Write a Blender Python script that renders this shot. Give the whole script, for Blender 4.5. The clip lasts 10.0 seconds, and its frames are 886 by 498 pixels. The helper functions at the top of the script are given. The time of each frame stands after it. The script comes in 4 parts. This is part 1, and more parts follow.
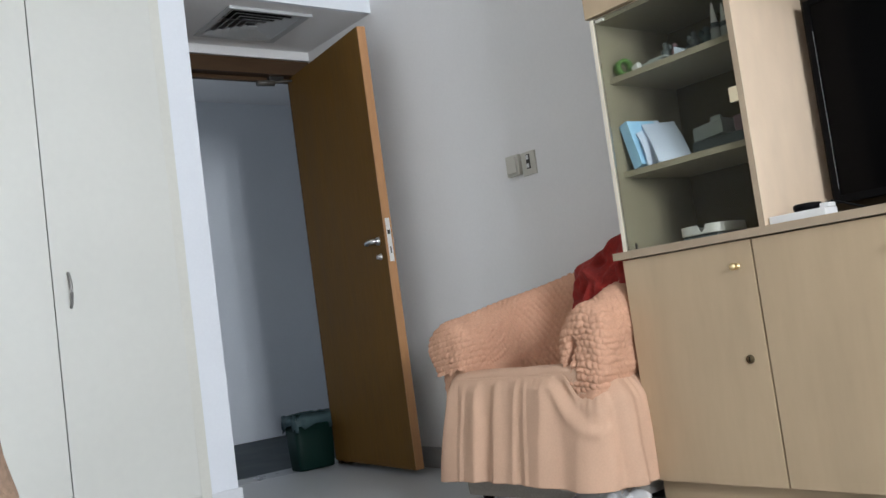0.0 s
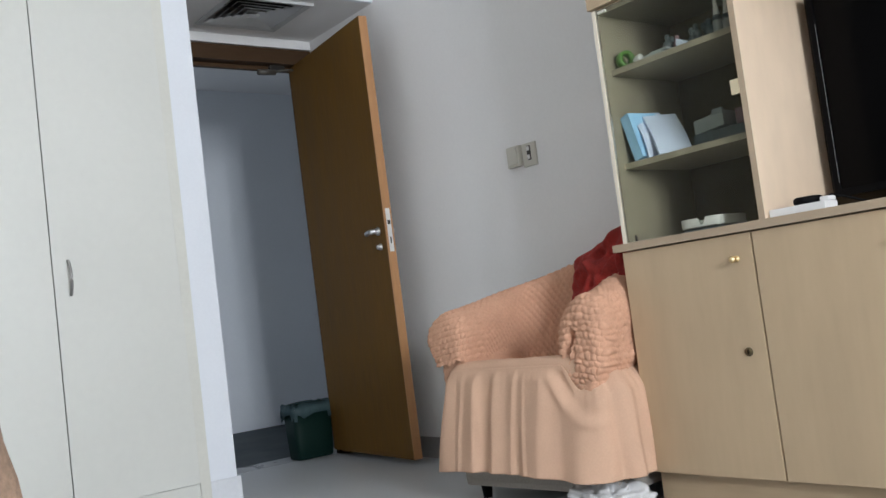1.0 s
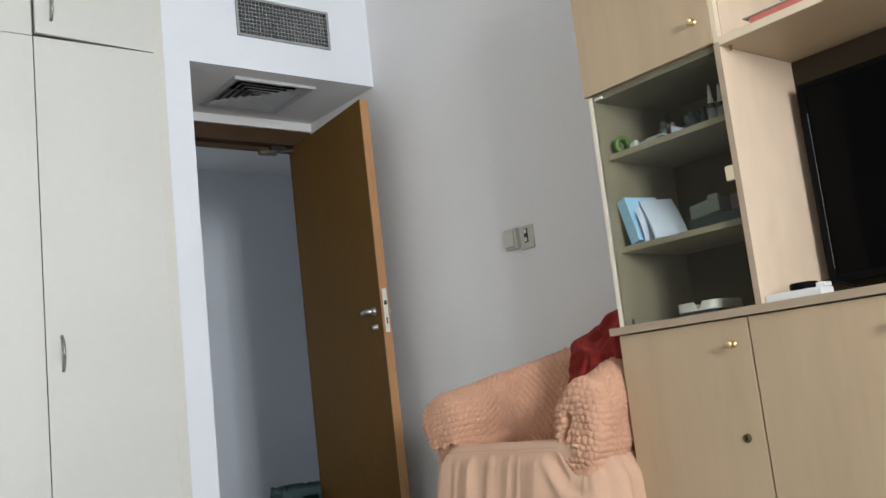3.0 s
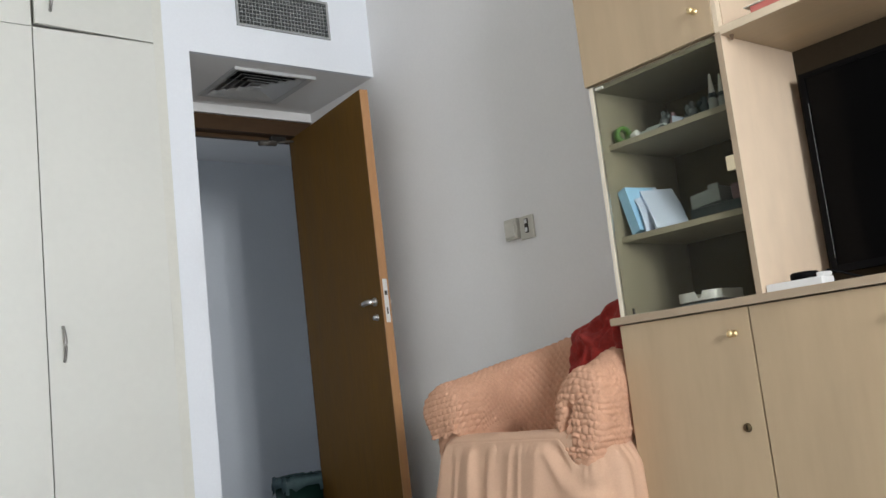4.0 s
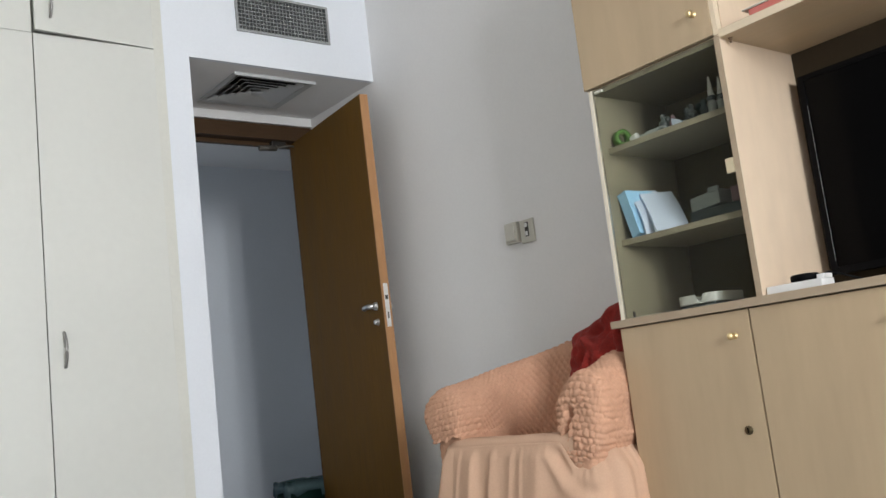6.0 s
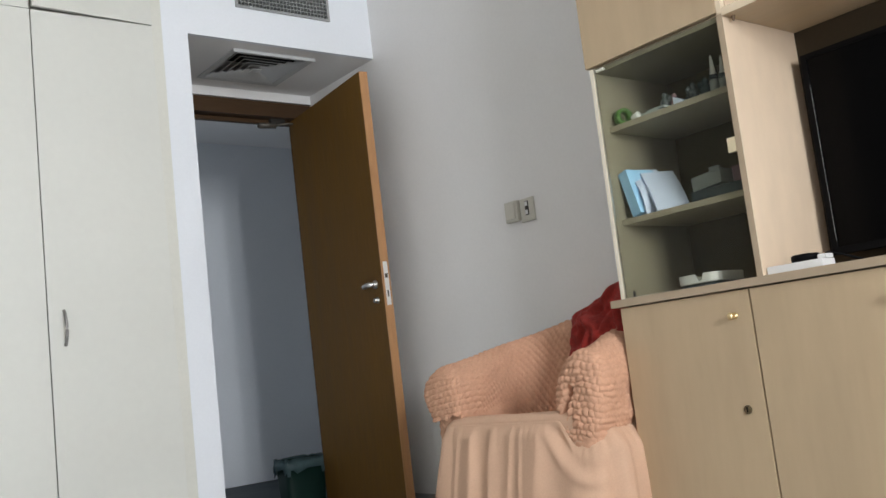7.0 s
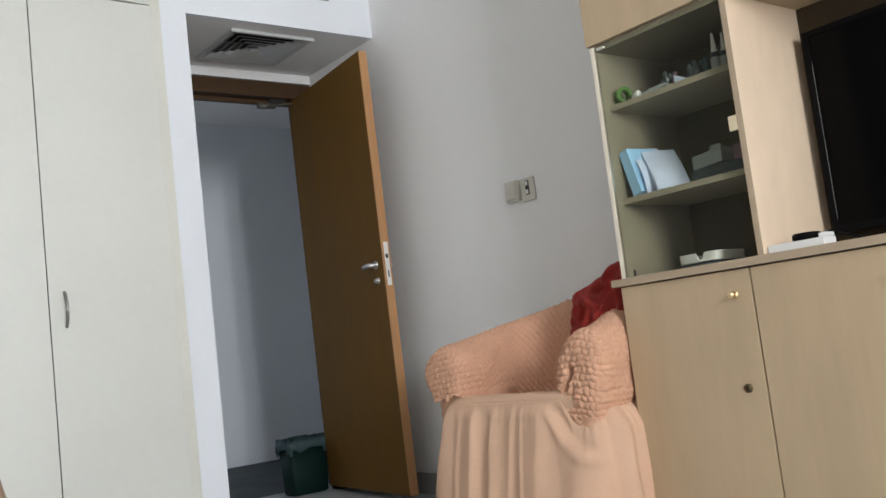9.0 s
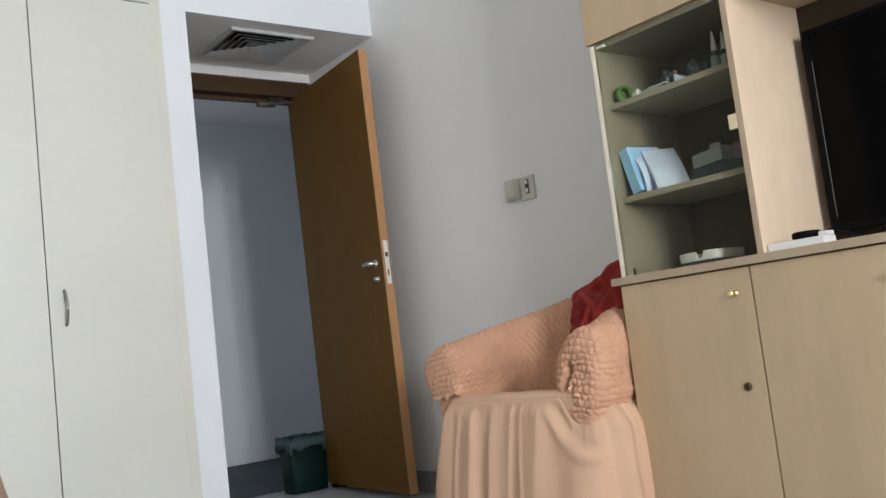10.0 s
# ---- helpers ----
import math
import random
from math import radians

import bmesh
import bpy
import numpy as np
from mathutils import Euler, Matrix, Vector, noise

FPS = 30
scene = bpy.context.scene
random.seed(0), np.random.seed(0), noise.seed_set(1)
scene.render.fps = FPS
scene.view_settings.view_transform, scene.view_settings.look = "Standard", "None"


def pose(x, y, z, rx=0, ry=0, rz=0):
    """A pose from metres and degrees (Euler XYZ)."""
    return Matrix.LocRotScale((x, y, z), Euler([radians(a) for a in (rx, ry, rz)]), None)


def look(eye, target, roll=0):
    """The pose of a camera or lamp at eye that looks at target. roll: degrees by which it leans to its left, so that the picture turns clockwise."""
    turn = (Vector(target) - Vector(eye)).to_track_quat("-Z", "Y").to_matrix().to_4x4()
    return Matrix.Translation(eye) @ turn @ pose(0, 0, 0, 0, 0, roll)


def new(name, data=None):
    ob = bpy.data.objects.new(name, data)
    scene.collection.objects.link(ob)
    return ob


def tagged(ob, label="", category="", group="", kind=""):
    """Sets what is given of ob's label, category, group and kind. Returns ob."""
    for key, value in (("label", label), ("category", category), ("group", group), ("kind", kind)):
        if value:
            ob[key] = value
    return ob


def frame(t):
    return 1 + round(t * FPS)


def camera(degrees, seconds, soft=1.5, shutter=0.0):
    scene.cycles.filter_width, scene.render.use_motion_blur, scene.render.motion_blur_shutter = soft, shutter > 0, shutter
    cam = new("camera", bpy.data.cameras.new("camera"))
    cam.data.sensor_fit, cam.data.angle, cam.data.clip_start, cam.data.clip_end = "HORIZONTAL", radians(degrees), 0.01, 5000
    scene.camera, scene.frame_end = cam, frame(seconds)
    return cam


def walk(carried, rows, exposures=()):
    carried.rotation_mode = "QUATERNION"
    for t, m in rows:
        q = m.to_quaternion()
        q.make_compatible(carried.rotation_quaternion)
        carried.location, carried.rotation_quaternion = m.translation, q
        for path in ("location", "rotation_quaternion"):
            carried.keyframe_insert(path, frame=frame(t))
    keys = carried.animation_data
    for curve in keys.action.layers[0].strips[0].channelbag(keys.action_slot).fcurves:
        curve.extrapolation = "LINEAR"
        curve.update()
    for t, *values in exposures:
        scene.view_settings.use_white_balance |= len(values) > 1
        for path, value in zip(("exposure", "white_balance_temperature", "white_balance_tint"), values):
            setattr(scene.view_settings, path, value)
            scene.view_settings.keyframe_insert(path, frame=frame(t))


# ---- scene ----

cam = camera(50.95, 10.0, soft=1.5)
PATH = [
    (0, (0.0003, -0.0001, 0.6400), (1.2267, 1.5716, 0.8001), -7.60),
    (0.1, (0.0011, -0.0002, 0.6402), (1.2266, 1.5719, 0.8034), -7.56),
    (0.2, (0.0019, -0.0002, 0.6403), (1.2267, 1.5723, 0.8049), -7.52),
    (0.3, (0.0027, -0.0003, 0.6404), (1.2267, 1.5727, 0.8057), -7.48),
    (0.4, (0.0035, -0.0004, 0.6406), (1.2269, 1.5733, 0.8038), -7.44),
    (0.5, (0.0043, -0.0005, 0.6407), (1.2275, 1.5743, 0.7949), -7.40),
    (0.6, (0.0033, -0.0007, 0.6404), (1.2269, 1.5741, 0.7924), -7.35),
    (0.7, (0.0023, -0.0008, 0.6400), (1.2265, 1.5741, 0.7854), -7.29),
    (0.8, (0.0013, -0.0010, 0.6396), (1.2260, 1.5739, 0.7816), -7.24),
    (0.9, (0.0003, -0.0011, 0.6393), (1.2253, 1.5734, 0.7816), -7.19),
    (1, (-0.0007, -0.0012, 0.6389), (1.2247, 1.5731, 0.7795), -7.14),
    (1.1, (-0.0007, -0.0017, 0.6390), (1.2256, 1.5720, 0.7785), -7.16),
    (1.2, (-0.0007, -0.0022, 0.6391), (1.2270, 1.5713, 0.7689), -7.18),
    (1.3, (-0.0007, -0.0027, 0.6393), (1.2275, 1.5696, 0.7774), -7.20),
    (1.4, (-0.0007, -0.0033, 0.6394), (1.2273, 1.5669, 0.8022), -7.22),
    (1.5, (-0.0008, -0.0038, 0.6395), (1.2273, 1.5646, 0.8185), -7.24),
    (1.6, (-0.0016, -0.0038, 0.6391), (1.2277, 1.5614, 0.8360), -7.23),
    (1.7, (-0.0024, -0.0039, 0.6387), (1.2288, 1.5592, 0.8408), -7.22),
    (1.8, (-0.0033, -0.0040, 0.6383), (1.2295, 1.5564, 0.8515), -7.20),
    (1.9, (-0.0041, -0.0040, 0.6379), (1.2290, 1.5522, 0.8775), -7.19),
    (2, (-0.0050, -0.0041, 0.6375), (1.2278, 1.5471, 0.9098), -7.18),
    (2.2, (-0.0050, -0.0041, 0.6375), (1.2269, 1.5390, 0.9555), -7.00),
    (3.3, (-0.0064, 0.0031, 0.6311), (1.2304, 1.5460, 0.9309), -6.20),
    (3.4, (-0.0066, 0.0047, 0.6308), (1.2305, 1.5506, 0.9133), -6.09),
    (3.5, (-0.0068, 0.0062, 0.6306), (1.2316, 1.5566, 0.8808), -5.97),
    (3.6, (-0.0072, 0.0051, 0.6310), (1.2331, 1.5570, 0.8616), -6.07),
    (3.7, (-0.0076, 0.0040, 0.6314), (1.2320, 1.5541, 0.8775), -6.16),
    (3.8, (-0.0081, 0.0029, 0.6318), (1.2293, 1.5492, 0.9108), -6.26),
    (3.9, (-0.0085, 0.0018, 0.6321), (1.2279, 1.5460, 0.9264), -6.35),
    (4, (-0.0089, 0.0007, 0.6325), (1.2280, 1.5445, 0.9268), -6.45),
    (4.1, (-0.0087, 0.0009, 0.6325), (1.2278, 1.5449, 0.9274), -6.49),
    (4.2, (-0.0085, 0.0011, 0.6324), (1.2278, 1.5455, 0.9263), -6.52),
    (4.3, (-0.0083, 0.0013, 0.6323), (1.2278, 1.5461, 0.9252), -6.56),
    (4.4, (-0.0082, 0.0015, 0.6323), (1.2282, 1.5472, 0.9193), -6.60),
    (4.5, (-0.0080, 0.0017, 0.6322), (1.2289, 1.5486, 0.9104), -6.64),
    (4.6, (-0.0078, 0.0012, 0.6322), (1.2297, 1.5488, 0.9036), -6.68),
    (4.7, (-0.0077, 0.0007, 0.6321), (1.2304, 1.5488, 0.8973), -6.73),
    (4.8, (-0.0076, 0.0001, 0.6321), (1.2301, 1.5476, 0.9035), -6.77),
    (4.9, (-0.0074, -0.0004, 0.6320), (1.2285, 1.5448, 0.9235), -6.81),
    (5, (-0.0073, -0.0009, 0.6320), (1.2280, 1.5433, 0.9311), -6.85),
    (5.1, (-0.0070, -0.0014, 0.6322), (1.2277, 1.5421, 0.9375), -6.84),
    (5.2, (-0.0068, -0.0019, 0.6323), (1.2272, 1.5407, 0.9452), -6.83),
    (5.3, (-0.0065, -0.0023, 0.6325), (1.2268, 1.5393, 0.9523), -6.83),
    (5.4, (-0.0062, -0.0028, 0.6327), (1.2273, 1.5391, 0.9507), -6.82),
    (5.5, (-0.0060, -0.0033, 0.6329), (1.2278, 1.5389, 0.9484), -6.81),
    (5.6, (-0.0063, -0.0030, 0.6323), (1.2277, 1.5395, 0.9452), -6.79),
    (5.7, (-0.0067, -0.0027, 0.6318), (1.2273, 1.5396, 0.9457), -6.77),
    (5.8, (-0.0071, -0.0024, 0.6313), (1.2264, 1.5393, 0.9504), -6.75),
    (5.9, (-0.0074, -0.0022, 0.6308), (1.2263, 1.5399, 0.9471), -6.73),
    (6, (-0.0078, -0.0019, 0.6302), (1.2272, 1.5416, 0.9342), -6.71),
    (6.1, (-0.0078, -0.0001, 0.6348), (1.2286, 1.5478, 0.9097), -6.66),
    (6.2, (-0.0078, 0.0017, 0.6393), (1.2291, 1.5529, 0.8920), -6.61),
    (7.3, (-0.0060, 0.0027, 0.6353), (1.2294, 1.5542, 0.8935), -6.57),
    (7.5, (-0.0057, 0.0029, 0.6345), (1.2294, 1.5544, 0.8942), -6.56),
    (7.6, (-0.0052, 0.0031, 0.6349), (1.2297, 1.5549, 0.8939), -6.60),
    (7.8, (-0.0042, 0.0035, 0.6358), (1.2302, 1.5561, 0.8923), -6.67),
    (8, (-0.0032, 0.0040, 0.6366), (1.2310, 1.5575, 0.8878), -6.75),
    (8.2, (-0.0029, 0.0048, 0.6372), (1.2312, 1.5598, 0.8803), -6.74),
    (8.4, (-0.0025, 0.0057, 0.6378), (1.2317, 1.5624, 0.8688), -6.74),
    (8.5, (-0.0024, 0.0061, 0.6382), (1.2319, 1.5637, 0.8627), -6.73),
    (9, (-0.0023, 0.0056, 0.6367), (1.2317, 1.5650, 0.8506), -6.80),
    (9.5, (-0.0033, 0.0066, 0.6373), (1.2314, 1.5663, 0.8438), -6.75),
    (10, (-0.0034, 0.0061, 0.6363), (1.2314, 1.5653, 0.8472), -6.78),
]
# the picture grows a little warmer after the first seconds
walk(cam, [(t, look(eye, target, roll)) for t, eye, target, roll in PATH], [(0, 0.0, 6230, 10), (1.5, 0.0, 6260, 10), (3.5, 0.0, 6520, 10), (10, 0.0, 6560, 10)])

# ---- light ----
world = bpy.data.worlds.new("world")
scene.world = world
world.use_nodes = True
wt = world.node_tree
sky = wt.nodes.new("ShaderNodeTexSky")
sky.sky_type = "NISHITA"
sky.sun_disc = False
sky.sun_elevation = radians(40)
sky.sun_rotation = radians(70)
wt.links.new(sky.outputs[0], wt.nodes["Background"].inputs[0])
wt.nodes["Background"].inputs[1].default_value = 0.1


def area(name, m, sx, sy, watts, colour):
    data = bpy.data.lights.new(name, "AREA")
    data.shape, data.size, data.size_y, data.energy, data.color = "RECTANGLE", sx, sy, watts, colour
    ob = new(name, data)
    ob.matrix_world = m
    return ob


# daylight that enters by the window behind the camera
for wx in (0.30, 0.70):
    area("window_daylight", look((wx, -2.42, 1.70), (wx - 0.3, 4.0, 4.00)), 0.26, 1.3, 81, (0.915, 0.95, 0.985))
# fill lamp added to brighten the hall, at a made-up opening in its end
area("hall_daylight", look((0.63, 5.62, 1.05), (3.0, 5.85, 0.35)), 0.5, 0.8, 5.6, (0.80, 0.87, 0.99))

# ---- materials ----


def mat(name, colour, rough=0.5, metal=0.0, vary=0.06, scale=3.0, fine=0.03, fscale=60.0, bump=0.0, bscale=120.0, stretch=(1, 1, 1), spec=0.5, coat=0.0, rvary=0.06):
    m = bpy.data.materials.new(name)
    m.use_nodes = True
    nt = m.node_tree
    b = nt.nodes["Principled BSDF"]
    b.inputs["Metallic"].default_value = metal
    b.inputs["Specular IOR Level"].default_value = spec
    b.inputs["Coat Weight"].default_value = coat
    co = nt.nodes.new("ShaderNodeTexCoord")
    mp = nt.nodes.new("ShaderNodeMapping")
    mp.inputs["Scale"].default_value = stretch
    nt.links.new(co.outputs["Object"], mp.inputs[0])
    big = nt.nodes.new("ShaderNodeTexNoise")
    big.inputs["Scale"].default_value, big.inputs["Detail"].default_value = scale, 3
    small = nt.nodes.new("ShaderNodeTexNoise")
    small.inputs["Scale"].default_value, small.inputs["Detail"].default_value = fscale, 4
    for n in (big, small):
        nt.links.new(mp.outputs[0], n.inputs["Vector"])
    last = None
    for n, amount in ((big, vary), (small, fine)):
        r = nt.nodes.new("ShaderNodeMapRange")
        r.inputs[1].default_value, r.inputs[2].default_value = 0.3, 0.7
        r.inputs[3].default_value, r.inputs[4].default_value = 1 - amount, 1 + amount
        nt.links.new(n.outputs[0], r.inputs[0])
        mix = nt.nodes.new("ShaderNodeVectorMath")
        mix.operation = "SCALE"
        if last is None:
            mix.inputs[0].default_value = colour[:3]
        else:
            nt.links.new(last, mix.inputs[0])
        nt.links.new(r.outputs[0], mix.inputs["Scale"])
        last = mix.outputs[0]
    nt.links.new(last, b.inputs["Base Color"])
    rr = nt.nodes.new("ShaderNodeMapRange")
    rr.inputs[1].default_value, rr.inputs[2].default_value = 0.3, 0.7
    rr.inputs[3].default_value, rr.inputs[4].default_value = max(0.02, rough - rvary), min(1, rough + rvary)
    nt.links.new(big.outputs[0], rr.inputs[0])
    nt.links.new(rr.outputs[0], b.inputs["Roughness"])
    if bump:
        bn = nt.nodes.new("ShaderNodeTexNoise")
        bn.inputs["Scale"].default_value, bn.inputs["Detail"].default_value = bscale, 3
        nt.links.new(mp.outputs[0], bn.inputs["Vector"])
        bp = nt.nodes.new("ShaderNodeBump")
        bp.inputs["Strength"].default_value, bp.inputs["Distance"].default_value = bump, 0.004
        nt.links.new(bn.outputs[0], bp.inputs["Height"])
        nt.links.new(bp.outputs[0], b.inputs["Normal"])
    return m


def glass_mat(name, colour, rough=0.0):
    m = bpy.data.materials.new(name)
    m.use_nodes = True
    b = m.node_tree.nodes["Principled BSDF"]
    b.inputs["Base Color"].default_value = (*colour, 1)
    b.inputs["Transmission Weight"].default_value = 1.0
    b.inputs["Roughness"].default_value = rough
    b.inputs["IOR"].default_value = 1.22
    return m


PAINT = mat("white_wall_paint", (0.832, 0.824, 0.812), 0.75, vary=0.02, scale=1.3, fine=0.012, fscale=90, bump=0.12, bscale=220)
# wall paint made lighter and bluer for the sky light on window-facing faces
PAINT_SKYLIT = mat("skylit_wall_paint", (0.81, 0.84, 0.885), 0.75, vary=0.02, scale=1.3, fine=0.012, fscale=90, bump=0.10, bscale=220)
# darker beige for the unseen west wall, to weaken the room's fill light
BEIGE = mat("low_bounce_beige", (0.56, 0.53, 0.49), 0.75, vary=0.03, scale=1.3, fine=0.012, fscale=90, bump=0.10, bscale=220)
# hall paint brightened and blued in place of daylight reaching the wall
HALLPAINT = mat("daylit_hall_paint", (0.87, 0.905, 0.94), 0.75, vary=0.03, scale=1.1, fine=0.012, fscale=90, bump=0.08, bscale=200)
CEIL = mat("ceiling_paint", (0.90, 0.90, 0.90), 0.8, vary=0.02, fine=0.01, bump=0.08, bscale=200)
TILE = mat("polished_floor_tile", (0.52, 0.535, 0.54), 0.30, vary=0.025, scale=2.0, fine=0.02, fscale=40, rvary=0.02)
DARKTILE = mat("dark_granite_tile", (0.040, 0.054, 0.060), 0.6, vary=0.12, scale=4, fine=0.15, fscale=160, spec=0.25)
MARBLE = mat("grey_marble_sill", (0.34, 0.35, 0.36), 0.3, vary=0.12, scale=6, fine=0.06, fscale=50)
SKIRT = mat("white_skirting_tile", (0.74, 0.76, 0.79), 0.4, vary=0.04, fine=0.03)
GREYSKIRT = mat("grey_skirting_tile", (0.30, 0.29, 0.28), 0.4, vary=0.06, fine=0.05)
CREAM = mat("cream_laminate", (0.688, 0.692, 0.642), 0.42, vary=0.02, scale=1.5, fine=0.012, fscale=30, bump=0.03, bscale=60)
CREAMEDGE = mat("cream_edge_band", (0.685, 0.683, 0.618), 0.5, vary=0.03, fine=0.02)
MAPLE = mat("maple_veneer", (0.478, 0.361, 0.230), 0.42, vary=0.065, scale=3.2, fine=0.018, fscale=20, stretch=(1, 2.6, 0.5), bump=0.02)
MAPLEH = mat("maple_veneer_long", (0.478, 0.361, 0.230), 0.42, vary=0.05, scale=5, fine=0.028, fscale=26, stretch=(3, 0.35, 4), bump=0.02)
# maple lightened for the window light that falls on these side panels
MAPLELIT = mat("lit_maple_laminate", (0.71, 0.56, 0.41), 0.5, vary=0.04, scale=4, fine=0.03, fscale=24, stretch=(1, 2, 0.4))
TOPEDGE = mat("greyish_maple_edge", (0.40, 0.31, 0.215), 0.5, vary=0.05, scale=6, fine=0.03, fscale=40, stretch=(1, 0.4, 1))
EDGE = mat("pale_edge_band", (0.72, 0.60, 0.44), 0.45, vary=0.03, fine=0.02)
PALEEDGE = mat("whitish_edge_strip", (0.80, 0.73, 0.60), 0.45, vary=0.03, fine=0.02)
PLATE = mat("satin_steel_plate", (0.78, 0.77, 0.75), 0.4, metal=0.4, vary=0.05, fine=0.04)
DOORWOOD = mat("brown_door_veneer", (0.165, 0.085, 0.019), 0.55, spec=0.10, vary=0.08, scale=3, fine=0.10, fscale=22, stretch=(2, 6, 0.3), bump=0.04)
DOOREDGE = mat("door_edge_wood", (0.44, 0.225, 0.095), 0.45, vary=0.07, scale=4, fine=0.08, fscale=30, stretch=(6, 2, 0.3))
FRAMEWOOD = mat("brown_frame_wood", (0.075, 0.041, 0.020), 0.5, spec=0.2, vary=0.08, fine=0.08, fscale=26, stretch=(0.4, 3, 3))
CHROME = mat("brushed_chrome", (0.80, 0.80, 0.80), 0.36, metal=1.0, vary=0.03, fine=0.02)
STEEL = mat("dull_steel", (0.36, 0.35, 0.34), 0.38, metal=1.0, vary=0.05, fine=0.03)
BRASS = mat("polished_brass", (0.80, 0.64, 0.36), 0.34, metal=1.0, vary=0.04, fine=0.02)
PALEBRASS = mat("pale_lacquered_brass", (0.72, 0.62, 0.42), 0.4, metal=0.3, vary=0.04, fine=0.02)
DARKMETAL = mat("dark_metal", (0.06, 0.055, 0.05), 0.4, metal=0.7, vary=0.1, fine=0.05)
BLACK = mat("black_plastic", (0.004, 0.004, 0.0045), 0.55, spec=0.06, vary=0.1, fine=0.05)
SCREEN = mat("black_screen_glass", (0.002, 0.002, 0.0022), 0.15, spec=0.06, vary=0.02, fine=0.01, rvary=0.02)
DARKVOID = mat("duct_shade_black", (0.012, 0.014, 0.013), 0.9, vary=0.1, fine=0.1)
ALU = mat("painted_aluminium", (0.55, 0.56, 0.56), 0.45, vary=0.03, fine=0.02)
LOCK = mat("tarnished_brass", (0.13, 0.10, 0.055), 0.34, metal=0.8, vary=0.12, fine=0.06)
CLOSER = mat("tarnished_metal", (0.11, 0.10, 0.085), 0.5, metal=0.3, vary=0.1, fine=0.05)
GRILLE = mat("grey_painted_steel", (0.30, 0.31, 0.305), 0.5, vary=0.05, fine=0.04)
WHITEP = mat("white_plastic", (0.74, 0.74, 0.73), 0.4, vary=0.02, fine=0.015)
IVORY = mat("aged_ivory_plastic", (0.58, 0.56, 0.49), 0.4, vary=0.04, fine=0.02)
PAPER = mat("white_paper", (0.60, 0.68, 0.85), 0.7, vary=0.03, fine=0.03)
BLUECARD = mat("sky_blue_card", (0.36, 0.64, 0.92), 0.55, vary=0.08, fine=0.05, scale=14)
GREEN = mat("green_tape", (0.085, 0.20, 0.04), 0.4, vary=0.08, fine=0.05)
RED = mat("red_velvet_fabric", (0.265, 0.016, 0.010), 0.85, vary=0.12, scale=14, fine=0.15, fscale=120, bump=0.5, bscale=160)
REDPAPER = mat("red_printed_paper", (0.58, 0.17, 0.14), 0.5, vary=0.06, fine=0.04)
PUCKER = mat("peach_puckered_fabric", (0.605, 0.346, 0.228), 0.92, vary=0.05, scale=9, fine=0.06, fscale=140, bump=0.35, bscale=260, spec=0.2)
DRAPE = mat("peach_smooth_fabric", (0.618, 0.404, 0.282), 0.9, vary=0.04, scale=7, fine=0.03, fscale=180, bump=0.2, bscale=400, spec=0.2)
BASECLOTH = mat("taupe_upholstery", (0.40, 0.365, 0.32), 0.9, vary=0.06, fine=0.08, fscale=150, bump=0.2)
BROWN = mat("brown_fleece", (0.25, 0.165, 0.11), 0.95, vary=0.14, scale=18, fine=0.18, fscale=130, bump=0.7, bscale=150)
SHEET = mat("white_sheet", (0.66, 0.66, 0.66), 0.9, vary=0.04, fine=0.03)
BINGREEN = mat("dark_green_plastic", (0.0015, 0.016, 0.012), 0.55, spec=0.2, vary=0.08, fine=0.04)
CRYSTAL = mat("dark_glazed_ceramic", (0.055, 0.070, 0.072), 0.35, vary=0.12, scale=30, fine=0.06)
TEAL = mat("teal_ceramic", (0.040, 0.072, 0.078), 0.4, vary=0.15, scale=30, fine=0.06)
PINK = mat("dusty_pink_box", (0.25, 0.15, 0.17), 0.6, vary=0.08, fine=0.05)
SLATE = mat("slate_grey_box", (0.07, 0.095, 0.105), 0.6, vary=0.1, fine=0.05)
PALEGREY = mat("pale_grey_box", (0.34, 0.37, 0.37), 0.6, vary=0.06, fine=0.04)
GLASS = glass_mat("smoked_greenish_glass", (0.66, 0.675, 0.605))
# cabinet lining, shelves and backboard carry the shade behind the glass in their colours
CABIN = mat("shaded_cabinet_lining", (0.265, 0.235, 0.172), 0.55, vary=0.05, scale=4, fine=0.04, fscale=24, stretch=(1, 2, 0.4))
SHELFLAM = mat("shaded_shelf_laminate", (0.36, 0.315, 0.235), 0.55, vary=0.05, scale=4, fine=0.04, fscale=24, stretch=(2, 1, 1))
BACKBOARD = mat("shaded_olive_backboard", (0.122, 0.102, 0.060), 0.8, spec=0.1, vary=0.05, fine=0.04)
LINER = mat("translucent_bin_liner", (0.055, 0.092, 0.10), 0.55, spec=0.25, vary=0.12, scale=20, fine=0.06)

# ---- mesh helpers ----


def box(bm, x0, x1, y0, y1, z0, z1, bevel=0.0):
    r = bmesh.ops.create_cube(bm, size=1.0)
    vs = r["verts"]
    for v in vs:
        v.co = Vector(((x0 + x1) / 2 + v.co.x * (x1 - x0), (y0 + y1) / 2 + v.co.y * (y1 - y0), (z0 + z1) / 2 + v.co.z * (z1 - z0)))
    if bevel:
        es = list({e for v in vs for e in v.link_edges})
        bmesh.ops.bevel(bm, geom=es, offset=bevel, segments=2, affect="EDGES", profile=0.7)
    return bm


def boxes(*args, bevel=0.0):
    bm = bmesh.new()
    for a in args:
        box(bm, *a, bevel=bevel)
    return bm


